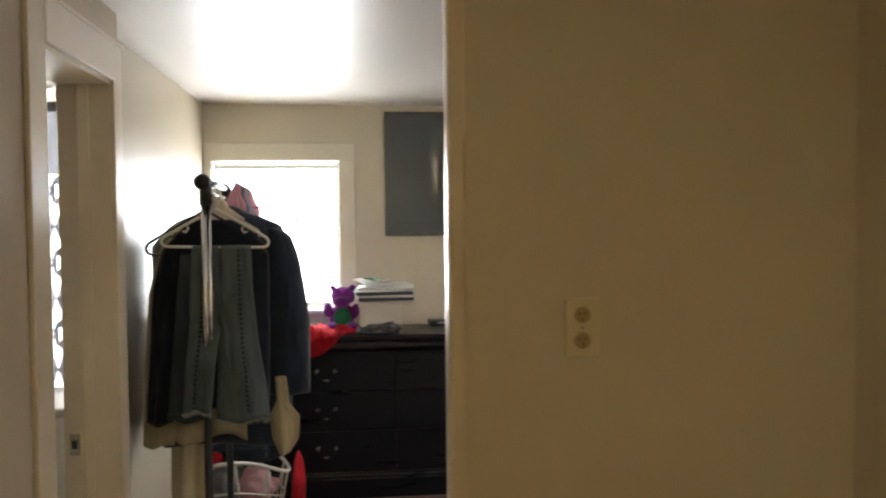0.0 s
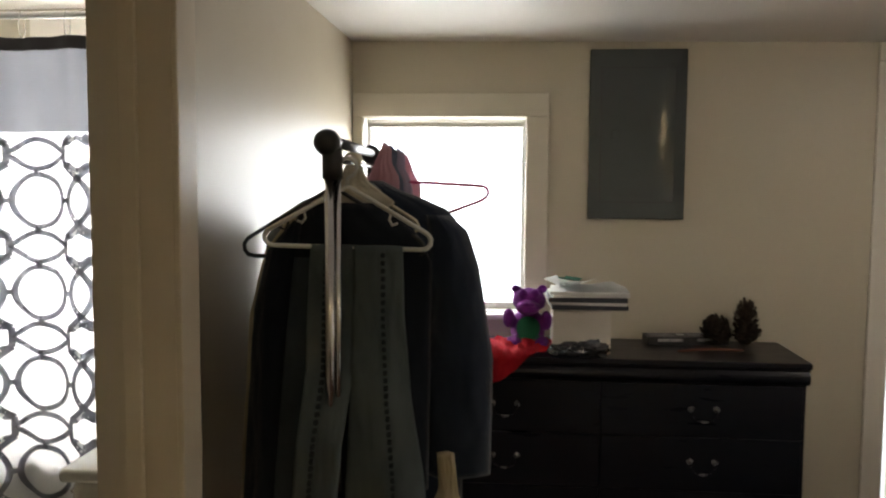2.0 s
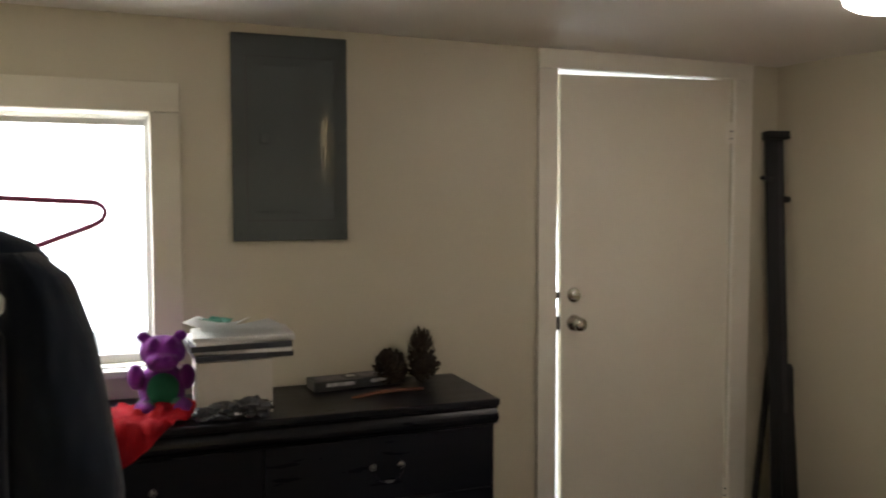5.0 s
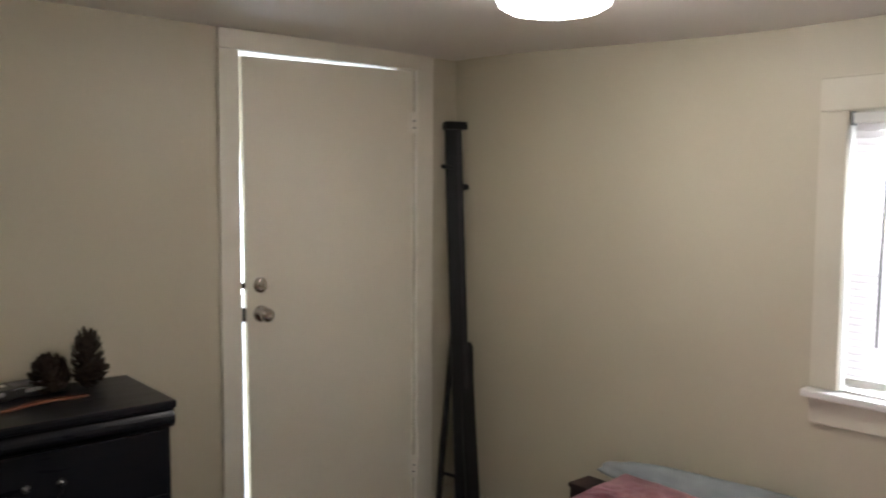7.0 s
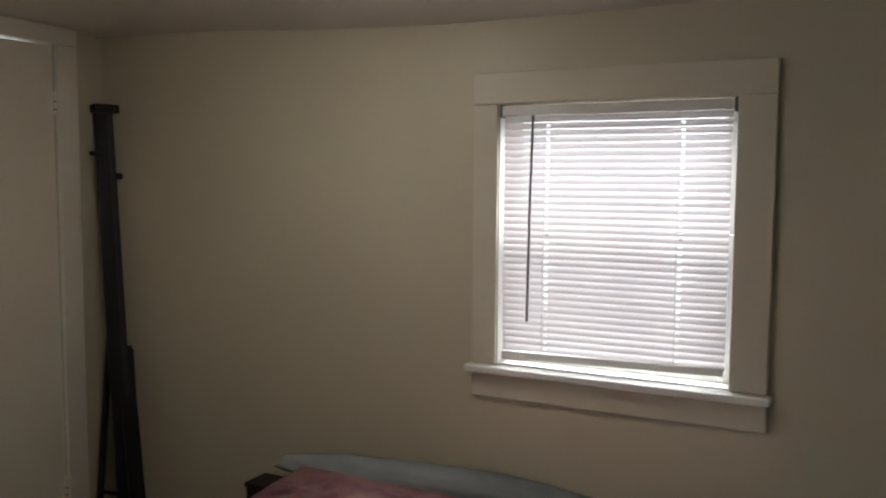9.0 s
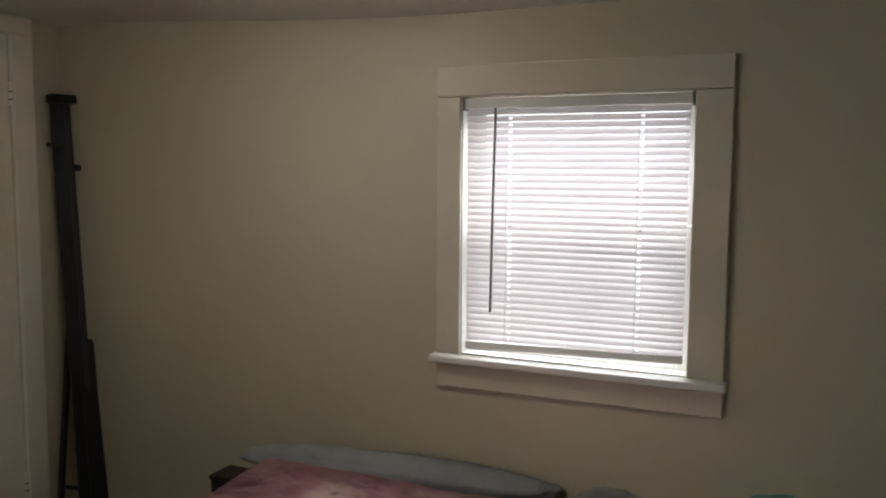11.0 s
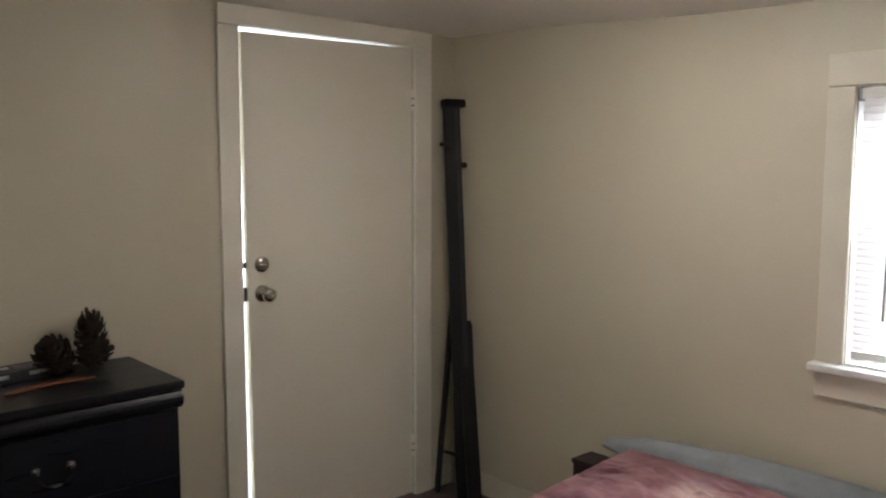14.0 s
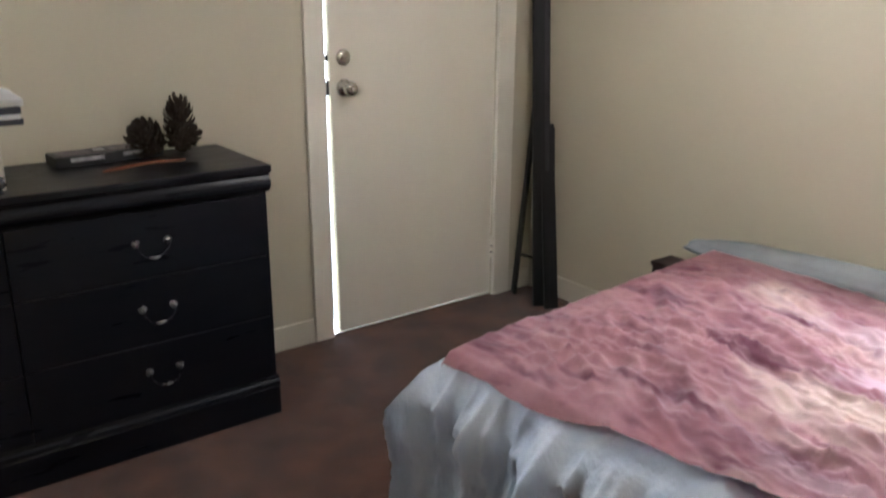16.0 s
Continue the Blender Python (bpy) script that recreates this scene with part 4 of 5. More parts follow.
RXK, RYK, RZK = 0.326, -1.84, 1.578
rack = thing("clothes_rack", "chrome and black garment rack on posts beside the wall", "clothes rack", (RXK, -1.5, 0))
back = (0.29, -1.13)
for k, (x, y) in enumerate(((RXK, RYK), back)):
    p = part("post", tube([(x, y, 0.80), (x, y, 1.512)], 0.0115, 14), CHROME, rack, "chrome upper post", True)
    part("inner_post", tube([(x + 0.017, y + 0.004, 0.83), (x + 0.017, y + 0.004, 1.52)], 0.0065, 10), CHROME, rack, smooth=True)
    part("lower_post", tube([(x, y, 0.05), (x, y, 0.80)], 0.0145, 14), BLACK_PLASTIC, rack, "black lower post", True)
    part("sleeve", lathe([(0.022, 1.507), (0.022, 1.567), (0.018, 1.577)], (x + 0.006, y, 0), None, 16), BLACK_PLASTIC, rack, smooth=True)
    part("end_cap", lathe([(0.021, -0.022), (0.027, -0.014), (0.029, 0.004), (0.026, 0.022), (0.016, 0.028)], (x - 0.003, y - 0.004, 1.583), TX, 20), BLACK_PLASTIC, rack, "round black end cap", True)
    part("foot", tube([(x - 0.2, y, 0.04), (x + 0.2, y, 0.04)], 0.014, 12), BLACK_PLASTIC, rack, smooth=True)
    for s in (-0.2, 0.2):
        part("caster", lathe([(0.022, -0.011), (0.025, 0), (0.022, 0.011)], (x + s, y, 0.0252), TX, 14), BLACK_PLASTIC, rack, smooth=True)
part("hanging_bar", tube([(RXK, RYK, 1.588), (back[0], back[1], 1.588)], 0.0125, 12), BLACK_PLASTIC, rack, smooth=True)
part("lower_bar", tube([(RXK, RYK, 1.548), (back[0], back[1], 1.548)], 0.006, 10), BLACK_PLASTIC, rack, smooth=True)
part("base_bar", tube([(RXK, RYK, 0.10), (back[0], back[1], 0.10)], 0.010, 10), BLACK_PLASTIC, rack, smooth=True)

hanger(0.358, -1.81, 1.492, 0.183, 0.115, WHITE_PLASTIC, "white plastic hanger with jeans folded over its bar", 1, r=0.0053)
hanger(0.314, -1.757, 1.490, 0.204, 0.136, BLACK_PLASTIC, "black plastic hanger under a dark shirt", 0, r=0.0048)
hanger(0.34, -1.69, 1.505, 0.16, 0.10, CREAM_PLASTIC, "ivory plastic hanger under a pale shirt", 2)
hanger(0.385, -1.44, 1.505, 0.235, 0.115, PINK_PLASTIC, "thin pink plastic hanger at the back of the rack", -21, r=0.0045, notch=False)

jeans = thing("jeans", "faded blue-grey jeans with frayed hems over a hanger", "jeans", (0.37, -1.81, 1.38))
for k, (l, r, zb, y, seed) in enumerate(((curve_of((0, 0.375), (0.35, 0.368), (1, 0.350)), curve_of((0, 0.480), (0.25, 0.484), (0.55, 0.500), (0.8, 0.525), (1, 0.537)), 0.752, -1.822, 2.0), (curve_of((0, 0.275), (0.3, 0.266), (0.7, 0.262), (1, 0.250)), curve_of((0, 0.378), (0.4, 0.375), (0.8, 0.358), (1, 0.345)), 0.800, -1.81, 4.2))):
    swing = lambda z, k=k: 0.070 * min(max((1.09 - z) / 0.14, 0), 1) if k else 0.0
    bm = cloth(l, r, 1.366, zb, y, 0.020, 1.1, 0.007, seed, 26, 36, 0.006)
    for q in bm.verts:
        q.co.y -= swing(q.co.z)
    leg = part("leg", bm, DENIM, jeans, smooth=True)
    bm = bmesh.new()
    for j in range(34):
        v = 0.03 + 0.93 * j / 34
        x = l(v) + (r(v) - l(v)) * (0.62 if k == 0 else 0.4)
        z = 1.366 + (zb - 1.366) * v
        box(x - 0.004, x + 0.004, y - swing(z) - 0.026, y - swing(z) - 0.014, z - 0.005, z + 0.004, 0, bm=bm)
    tagged(part("stitched_seam", bm, STITCH, leg, "dark stitched seam"), kind="stuff")
    bm = bmesh.new()
    rnd = random.Random(k)
    for j in range(150):
        u = rnd.random()
        x = l(1) + (r(1) - l(1)) * u
        z = zb + 0.006 * math.sin(u * 7 + seed)
        y2 = y - swing(z) + rnd.uniform(-0.014, 0.014)
        tube([(x, y2, z + 0.006), (x + rnd.uniform(-0.004, 0.004), y2 + rnd.uniform(-0.004, 0.004), z - rnd.uniform(0.004, 0.016))], 0.0011, 3, bm=bm)
    tagged(part("frayed_hem", bm, FRAY, leg, "pale frayed hem"), kind="stuff")

dark_jeans = thing("dark_jeans", "dark blue jeans hanging behind a faded pair", "jeans", (0.27, -1.795, 1.33))
part("leg", cloth(curve_of((0, 0.235), (0.3, 0.215), (1, 0.180)), curve_of((0, 0.31), (1, 0.325)), 1.335, 0.755, -1.795, 0.016, 1.0, 0.004, 1.3, 20, 30, 0.006), DARK_DENIM, dark_jeans, smooth=True)
part("hem", cloth(curve_of((0, 0.178), (1, 0.177)), curve_of((0, 0.322), (1, 0.323)), 0.780, 0.750, -1.795, 0.022, 1.0, 0.004, 1.3, 20, 4, 0.006), DARK_DENIM, dark_jeans, smooth=True)
dark_shirt = thing("dark_shirt", "black knit shirt hanging on a hanger", "shirt", (0.34, -1.76, 1.45), "shirts on the rack")
part("body", cloth(curve_of((0, 0.255), (0.1, 0.21), (0.25, 0.19), (1, 0.185)), curve_of((0, 0.42), (0.1, 0.50), (0.2, 0.535), (1, 0.53)), 1.455, 0.80, -1.755, 0.05, 2.0, 0.009, 1.0, 40, 40, 0.012), BLACK_CLOTH, dark_shirt, smooth=True)
part("sleeve", cloth(curve_of((0, 0.225), (0.1, 0.165), (0.3, 0.132), (0.7, 0.112), (1, 0.100)), curve_of((0, 0.25), (0.2, 0.235), (1, 0.195)), 1.415, 0.735, -1.762, 0.045, 1.0, 0.006, 1.5, 20, 40, 0.006), BLACK_CLOTH, dark_shirt, smooth=True)
pale_shirt = thing("pale_shirt", "cream long-sleeved shirt hanging on the rack", "shirt", (0.34, -1.70, 1.45), "shirts on the rack")
part("body", cloth(curve_of((0, 0.30), (0.1, 0.22), (0.25, 0.18), (1, 0.17)), curve_of((0, 0.41), (0.1, 0.42), (0.3, 0.43), (1, 0.44)), 1.485, 0.66, -1.69, 0.045, 2.2, 0.009, 3.0, 40, 40, 0.02), CREAM_CLOTH, pale_shirt, smooth=True)
part("sleeve", cloth(curve_of((0, 0.20), (0.1, 0.14), (0.3, 0.10), (0.7, 0.08), (1, 0.07)), curve_of((0, 0.24), (0.2, 0.22), (1, 0.18)), 1.42, 0.64, -1.70, 0.04, 1.0, 0.006, 2.5, 20, 40, 0.006), CREAM_CLOTH, pale_shirt, smooth=True)
coat = thing("coat", "long navy wool coat hanging on the rack", "coat", (0.38, -1.6, 1.5))
part("body", cloth(curve_of((0, 0.30), (0.08, 0.20), (0.15, 0.16), (0.5, 0.13), (1, 0.12)), curve_of((0, 0.40), (0.02, 0.43), (0.05, 0.505), (0.085, 0.575), (0.5, 0.60), (1, 0.595)), 1.505, 0.62, -1.605, 0.085, 1.3, 0.004, 5.0, 44, 40, 0.01), NAVY, coat, smooth=True)
part("sleeve", cloth(curve_of((0, 0.50), (0.1, 0.50), (0.5, 0.50), (1, 0.49)), curve_of((0, 0.56), (0.06, 0.605), (0.2, 0.633), (0.55, 0.668), (1, 0.665)), 1.425, 0.80, -1.612, 0.085, 0.6, 0.003, 1.5, 20, 36, 0.004), NAVY, coat, smooth=True)
part("sleeve", cloth(curve_of((0, 0.19), (0.1, 0.145), (0.3, 0.115), (1, 0.10)), curve_of((0, 0.22), (0.2, 0.22), (1, 0.20)), 1.425, 0.78, -1.58, 0.08, 1.0, 0.006, 3.5, 20, 36, 0.004), NAVY, coat, smooth=True)
for k, (x0, x1, y, mat, name, label, seed) in enumerate(((0.30, 0.44, -1.655, GREY_CLOTH, "grey_shirt", "grey shirt with its collar up on the rack", 1.0), (0.305, 0.425, -1.50, PINK_CLOTH, "pink_blouse", "pink blouse hanging at the back of the rack", 2.0), (0.315, 0.432, -1.47, BLUE_CLOTH, "blue_blouse", "slate blue blouse hanging at the back of the rack", 3.0), (0.33, 0.450, -1.44, LILAC_CLOTH, "lilac_blouse", "lilac blouse hanging at the back of the rack", 4.0), (0.335, 0.468, -1.405, PINK_CLOTH, "pink_blouse", "pink blouse hanging at the back of the rack", 5.0))):
    if k == 0:
        body = cloth(curve_of((0, x0 + 0.075), (0.04, x0 + 0.06), (0.3, x0), (1, x0 - 0.05)), curve_of((0, x0 + 0.085), (0.03, x0 + 0.10), (0.12, x1 - 0.02), (0.22, x1), (1, x1 - 0.01)), 1.50, 1.08, y, 0.026, 1.0, 0.004, seed, 24, 30, 0.01)
    else:
        top = 1.607 - 0.006 * k
        body = cloth(curve_of((0, x0 + 0.078), (0.03, x0 + 0.07), (0.13, x0 + 0.035), (0.25, x0 - 0.05), (0.35, x0 - 0.14), (1, x0 - 0.20)), curve_of((0, x0 + 0.085), (0.02, x0 + 0.10), (0.07, x1 - 0.02), (0.12, x1), (1, x1 - 0.01)), top, top - 0.75, y, 0.026, 1.0, 0.004, seed, 28, 44, 0.01)
    solid(name, body, mat, label, "shirt", "shirts on the rack", smooth=True)
# Two unseen shirts, added to darken the left wall's reflection behind the rack.
for y, x0, x1, seed, mat, label in ((-1.34, 0.03, 0.50, 1.7, GREY_CLOTH, "unseen grey shirt added at the back of the rack"), (-1.24, 0.02, 0.49, 4.4, BLACK_CLOTH, "unseen black shirt added at the back of the rack")):
    solid("shirt", cloth(curve_of((0, 0.26), (0.08, x0 + 0.08), (0.2, x0), (1, x0)), curve_of((0, 0.33), (0.08, x1 - 0.06), (0.2, x1), (1, x1)), 1.50, 0.74, y, 0.05, 2.0, 0.010, seed, 30, 30, 0.01), mat, label, "shirt", "shirts on the rack", smooth=True)
solid("collar", cloth(curve_of((0, 0.335), (0.4, 0.325), (0.7, 0.30), (1, 0.278)), curve_of((0, 0.372), (0.35, 0.392), (0.6, 0.43), (0.75, 0.452), (1, 0.40)), 1.538, 1.425, -1.733, 0.03, 1.4, 0.006, 2.2, 28, 18, 0.012), WHITE_COTTON, "cream collar of a shirt folded over a hanger", "shirt", smooth=True)
solid("cream_scarf", cloth(curve_of((0, 0.545), (0.3, 0.55), (0.5, 0.525), (0.8, 0.53), (1, 0.555)), curve_of((0, 0.585), (0.35, 0.597), (0.5, 0.632), (0.8, 0.628), (1, 0.590)), 0.885, 0.60, -1.72, 0.03, 1.4, 0.008, 2.0, 24, 26, 0.004), CREAM_CLOTH, "cream knitted scarf end hanging below the coat", "scarf", smooth=True)
solid("beige_trousers", cloth(curve_of((0, 0.14), (0.5, 0.13), (1, 0.12)), curve_of((0, 0.27), (0.5, 0.275), (1, 0.265)), 1.28, 0.36, -1.50, 0.05, 1.5, 0.012, 2.6, 28, 30, 0.012), CREAM_CLOTH, "beige trousers hanging at the back of the rack", "trousers", smooth=True)

# laundry basket under the clothes
KX, KY = 0.30, -0.895
basket = thing("laundry_basket", "white openwork laundry basket piled with clothes", "laundry basket", (KX, KY, 0))


def on_basket(a, f, lift=0.0):
    """A point of the basket's side: a round it, f of the way up; the rim swells up in the middle of each long side."""
    rx, ry = 0.165 + 0.055 * f, 0.125 + 0.04 * f
    return (KX + rx * math.cos(a), KY + ry * math.sin(a), 0.012 + f * (0.285 + 0.085 * math.sin(a) ** 2) + lift)


turns = [k * 2 * math.pi / 48 for k in range(48)]
part("rim", tube([on_basket(a, 1.0) for a in turns], 0.009, 8, True), WHITE_PLASTIC, basket, smooth=True)
part("hoop", tube([on_basket(a, 0.62) for a in turns], 0.005, 8, True), WHITE_PLASTIC, basket, smooth=True)
part("hoop", tube([on_basket(a, 0.30) for a in turns], 0.005, 8, True), WHITE_PLASTIC, basket, smooth=True)
part("bottom", lathe([(0.150, 0.0), (0.160, 0.006), (0.165, 0.024)], (KX, KY, 0.001), Matrix.Diagonal((1, 0.76, 1, 1)), 40), WHITE_PLASTIC, basket, smooth=True)
for k in range(18):
    a, b = k * 2 * math.pi / 18, (k + (0.5 if k % 2 else -0.5)) * 2 * math.pi / 18
    part("rib", tube([on_basket(a, 0.02), on_basket((a + b) / 2, 0.5), on_basket(b, 1.0)], 0.0045, 6), WHITE_PLASTIC, basket)
for name, where, size, mat, label, seed in (("black_sweater", (KX + 0.02, KY + 0.02, 0.405), (0.165, 0.11, 0.075), BLACK_CLOTH, "black sweater bundled on top of the laundry", 1),
                                            ("pink_shirt", (KX + 0.08, KY - 0.05, 0.24), (0.085, 0.06, 0.085), PINK_CLOTH, "pink shirt bundled in the laundry", 2),
                                            ("grey_towel", (KX - 0.05, KY - 0.01, 0.20), (0.095, 0.085, 0.13), GREY_CLOTH, "grey towel in the laundry basket", 3),
                                            ("red_sock", (KX - 0.095, KY - 0.075, 0.385), (0.030, 0.018, 0.026), RED_CLOTH, "red sock on top of the laundry", 5),
                                            ("cream_shirt", (KX + 0.03, KY + 0.06, 0.455), (0.12, 0.06, 0.035), CREAM_CLOTH, "cream shirt crumpled on top of the laundry", 4)):
    solid(name, lump(where, size, 0.28, 2.6, seed * 3.3, 4), mat, label, "laundry", "laundry in the basket", smooth=True)
solid("red_bag", lump((KX + 0.262, KY + 0.02, 0.185), (0.032, 0.13, 0.185), 0.08, 2.0, 6, 4), RED_CLOTH, "red cloth bag standing beside the basket", "bag", smooth=True)

# ---- bed ----
BED = pose(1.875, -1.225, 0, 0, 0, 6)
bed = thing("bed", "low double bed with a bare grey mattress along the wall", "bed", (2.5, -2.0, 0))
L, WID = 1.41, 1.62
mattress = box(0.02, L, -WID, -0.03, 0.20, 0.432, 0.05, 4)
part("mattress", moved(mattress, BED), MATTRESS, bed, smooth=True)
part("frame", moved(box(0.06, L - 0.03, -WID + 0.05, -0.07, 0.10, 0.198, 0.01), BED), BLACK_PLASTIC, bed, "black bed base")
for x, y in ((0.12, -0.14), (L - 0.1, -0.14), (0.12, -WID + 0.12), (L - 0.1, -WID + 0.12)):
    part("leg", moved(lathe([(0.022, 0.0), (0.026, 0.10)], (x, y, 0), None, 14), BED), BLACK_PLASTIC, bed)


def drape(u0, u1, v0, v1, height, nu, nv, edge):
    """A cloth over the bed in its own frame. edge: moves the outline; height: the fold pattern."""
    bm = bmesh.new()
    g = [[None] * (nv + 1) for _ in range(nu + 1)]
    for i in range(nu + 1):
        for j in range(nv + 1):
            a, b = i / nu, j / nv
            u, v = u0 + (u1 - u0) * a, v0 + (v1 - v0) * b
            du, dv = edge(a, b)
            u, v = u + du, v + dv
            g[i][j] = bm.verts.new(BED @ Vector(height(u, v, a, b)))
    for i in range(nu):
        for j in range(nv):
            bm.faces.new((g[i][j], g[i][j + 1], g[i + 1][j + 1], g[i + 1][j]))
    bmesh.ops.solidify(bm, geom=bm.faces[:], thickness=0.006)
    return bm


def rumple(u, v):
    """Long diagonal folds with smaller creases between them."""
    w = Vector((u * 3.0 + v * 1.2, v * 3.4 - u * 1.4, 0.3))
    warp = noise.noise(w * 0.8) * 0.9
    soft = lambda n: math.sqrt(n * n + 0.004)
    long = 1 - soft(noise.noise(Vector(((u - 0.30 * v) * 5.0 + warp * 0.8, (v + 0.3 * u) * 1.7, 2.2))))
    small = 1 - soft(noise.noise(Vector(((u - 0.36 * v) * 13 + warp * 1.6, (v + 0.3 * u) * 3.4, 5.1))))
    tiny = 1 - soft(noise.noise(Vector(((u - 0.15 * v) * 24 + warp * 2, (v + 0.5 * u) * 9, 9.1))))
    cross = 1 - soft(noise.noise(Vector(((v + 0.22 * u) * 15 + warp * 2.2, (u - 0.2 * v) * 5.5, 3.7))))
    fine = 1 - soft(noise.noise(Vector(((v - 0.4 * u) * 30 + warp * 2, (u + 0.3 * v) * 14, 6.3))))
    return 0.036 * long ** 5 + 0.026 * small ** 5 + 0.016 * tiny ** 5 + 0.024 * cross ** 5 + 0.012 * fine ** 4 + 0.012 * noise.noise(w * 1.3) + 0.003 * noise.noise(w * 9)


def rise(v):
    """The bed stands a little higher at its far end."""
    s = min(max((v + 0.85) / 0.6, 0), 1)
    return s * s * (3 - 2 * s)


def sheet_height(u, v, a, b):
    """The sheet lies on the mattress and falls to the floor past its two free edges."""
    top = 0.446 + 0.034 * rise(v)
    out = max(0.0, 0.015 - u)
    far = max(0.0, v + 0.03)
    fall = max(out, far)
    pleat = v * 15 + 1.4 * noise.noise(Vector((v * 3.5, 0, 2))) + 1.3 * out * noise.noise(Vector((v * 3, 3, 1)))
    fine = v * 37 + 2.0 * noise.noise(Vector((v * 5, out * 2, 7)))
    wave = 0.085 * (1 - abs(math.sin(pleat))) ** 1.5 + 0.036 * (1 - abs(math.sin(fine))) ** 1.8 - 0.02 + 0.008 * noise.noise(Vector((v * 14, out * 4, 4)))
    creases = 0.020 * (1 - abs(noise.noise(Vector((v * 11 + u * 3, u * 9, 1.4))))) ** 3
    if v > -0.42:
        creases *= max(0.0, (-0.22 - v) / 0.2)
    if u > 0.06:
        top, creases = top - 0.03 * min(1, (u - 0.06) / 0.1), 0
    depth = min(max(out, 0.0) * 1.05, 0.455)
    z = top - max(depth, min(far * 1.05, 0.30)) + (0.006 * noise.noise(Vector((u * 8, v * 8, 3))) if fall == 0 else 0) + creases * (1 if fall == 0 else 0)
    if out > 0.01:
        ridge = lambda p, q, r: (1 - abs(noise.noise(Vector((p, q, r)))) * 1.6)
        wave += (0.020 * ridge(v * 9 + out * 5, out * 3 - v * 2, 3.3) + 0.014 * ridge(v * 22 - out * 8, out * 5 + v * 3, 8.1) + 0.010 * ridge(v * 34 + out * 22, out * 16 - v * 5, 1.7) + 0.006 * ridge(v * 60 - out * 26, out * 34, 4.4)) * min(1, out / 0.08)
    swell = min(1, out / 0.10) ** 0.8
    uu = 0.015 - min(out, 0.02) - (wave + 0.045) * swell - creases * 1.5 * (out > 0.02) if out > 0 else u
    vv = -0.03 + min(far, 0.02) + 0.02 * min(1, far * 6) * noise.noise(Vector((u * 9, 2, 1))) if far > 0 else v
    if out > 0:
        z += 0.05 * min(1, out / 0.46) * noise.noise(Vector((v * 7, 1, 5))) + 0.06 * min(1, out / 0.46)
    return uu, vv, z


solid("bed_sheet", drape(-0.45, L - 0.10, -WID + 0.02, 0.20, sheet_height, 150, 260, lambda a, b: (0, 0)), SHEET, "rumpled blue-grey bed sheet hanging to the carpet", "bed sheet", smooth=True)


def blanket_height(u, v, a, b):
    z = 0.464 + 0.036 * rise(v) + 0.88 * max(rumple(u, v), 0.0) * (0.95 - 0.5 * u / L) * min(1.0, 0.25 + max(u, 0.0) / 0.22) * min(1.0, 0.3 + max(-0.05 - v, 0.0) / 0.3) * min(1.0, 0.15 + max(L - 0.13 - u, 0.0) / 0.25)
    out = max(0.0, 0.004 - u)
    far = max(0.0, v + 0.045)
    z -= 0.9 * min(out, 0.05) + 0.85 * far
    return u - 0.0, min(v, -0.045 + far * 0.35) if far > 0 else v, z


def blanket_edge(a, b):
    rag = 0.009 * math.sin(b * 13 + 1) + 0.006 * math.sin(b * 31)
    slant = 0.035 * math.sin(b * 5.0 + 0.4) + 0.02 * (1 - b)
    return ((rag + slant) * (1 - a) ** 3, 0.012 * math.sin(a * 17) * b)


solid("blanket", drape(0.005, L - 0.115, -WID + 0.05, 0.02, blanket_height, 200, 170, blanket_edge), FLEECE, "rumpled dusty rose fleece blanket with cream patches", "blanket", smooth=True)
bm = moved(lump((L - 0.09, -0.49, 0.487), (0.085, 0.58, 0.060), 0.12, 2.2, 3, 4), BED)
pad = thing("mattress_pad", "grey quilted pad bunched along the wall", "mattress pad", tuple(BED @ Vector((L - 0.09, -0.55, 0.43))))
part("pad_body", bm, MATTRESS, pad, smooth=True)
part("piping", tube([tuple(BED @ Vector((L - 0.145, -0.49 + 0.44 * s, 0.519 - 0.030 * s * s))) for s in np.linspace(-1, 1, 21)], 0.005, 6), MATTRESS, pad, "stitched edge piping", True)
solid("grey_pillow", moved(lump((L - 0.10, -1.22, 0.462), (0.09, 0.11, 0.06), 0.15, 2.4, 5, 4), BED), MATTRESS, "small grey pillow pushed against the wall", "pillow", smooth=True)
solid("teal_pillow", moved(lump((L - 0.17, -1.70, 0.50), (0.12, 0.13, 0.085), 0.12, 2.4, 9, 4), BED), TEAL, "pale teal pillow on the bed", "pillow", smooth=True)
crate = thing("wooden_box", "low dark brown wooden box between bed and wall", "box", (3.24, -0.96, 0))
part("box_body", box(3.20, 3.315, -0.955, -0.835, 0, 0.352, 0.004), DARKWOOD, crate)
part("lid", box(3.195, 3.318, -0.96, -0.83, 0.3525, 0.370, 0.003), DARKWOOD, crate)


# ---- bed rails leaning in the corner ----
def plank(a, b, w, t, spin=0.0, bevel=0.004):
    """A board from a to b."""
    a, b = Vector(a), Vector(b)
    turn = (b - a).to_track_quat("Z", "Y").to_matrix().to_4x4() @ Matrix.Rotation(spin, 4, "Z")
    return moved(box(-w / 2, w / 2, -t / 2, t / 2, 0, (b - a).length, bevel), Matrix.Translation(a) @ turn)


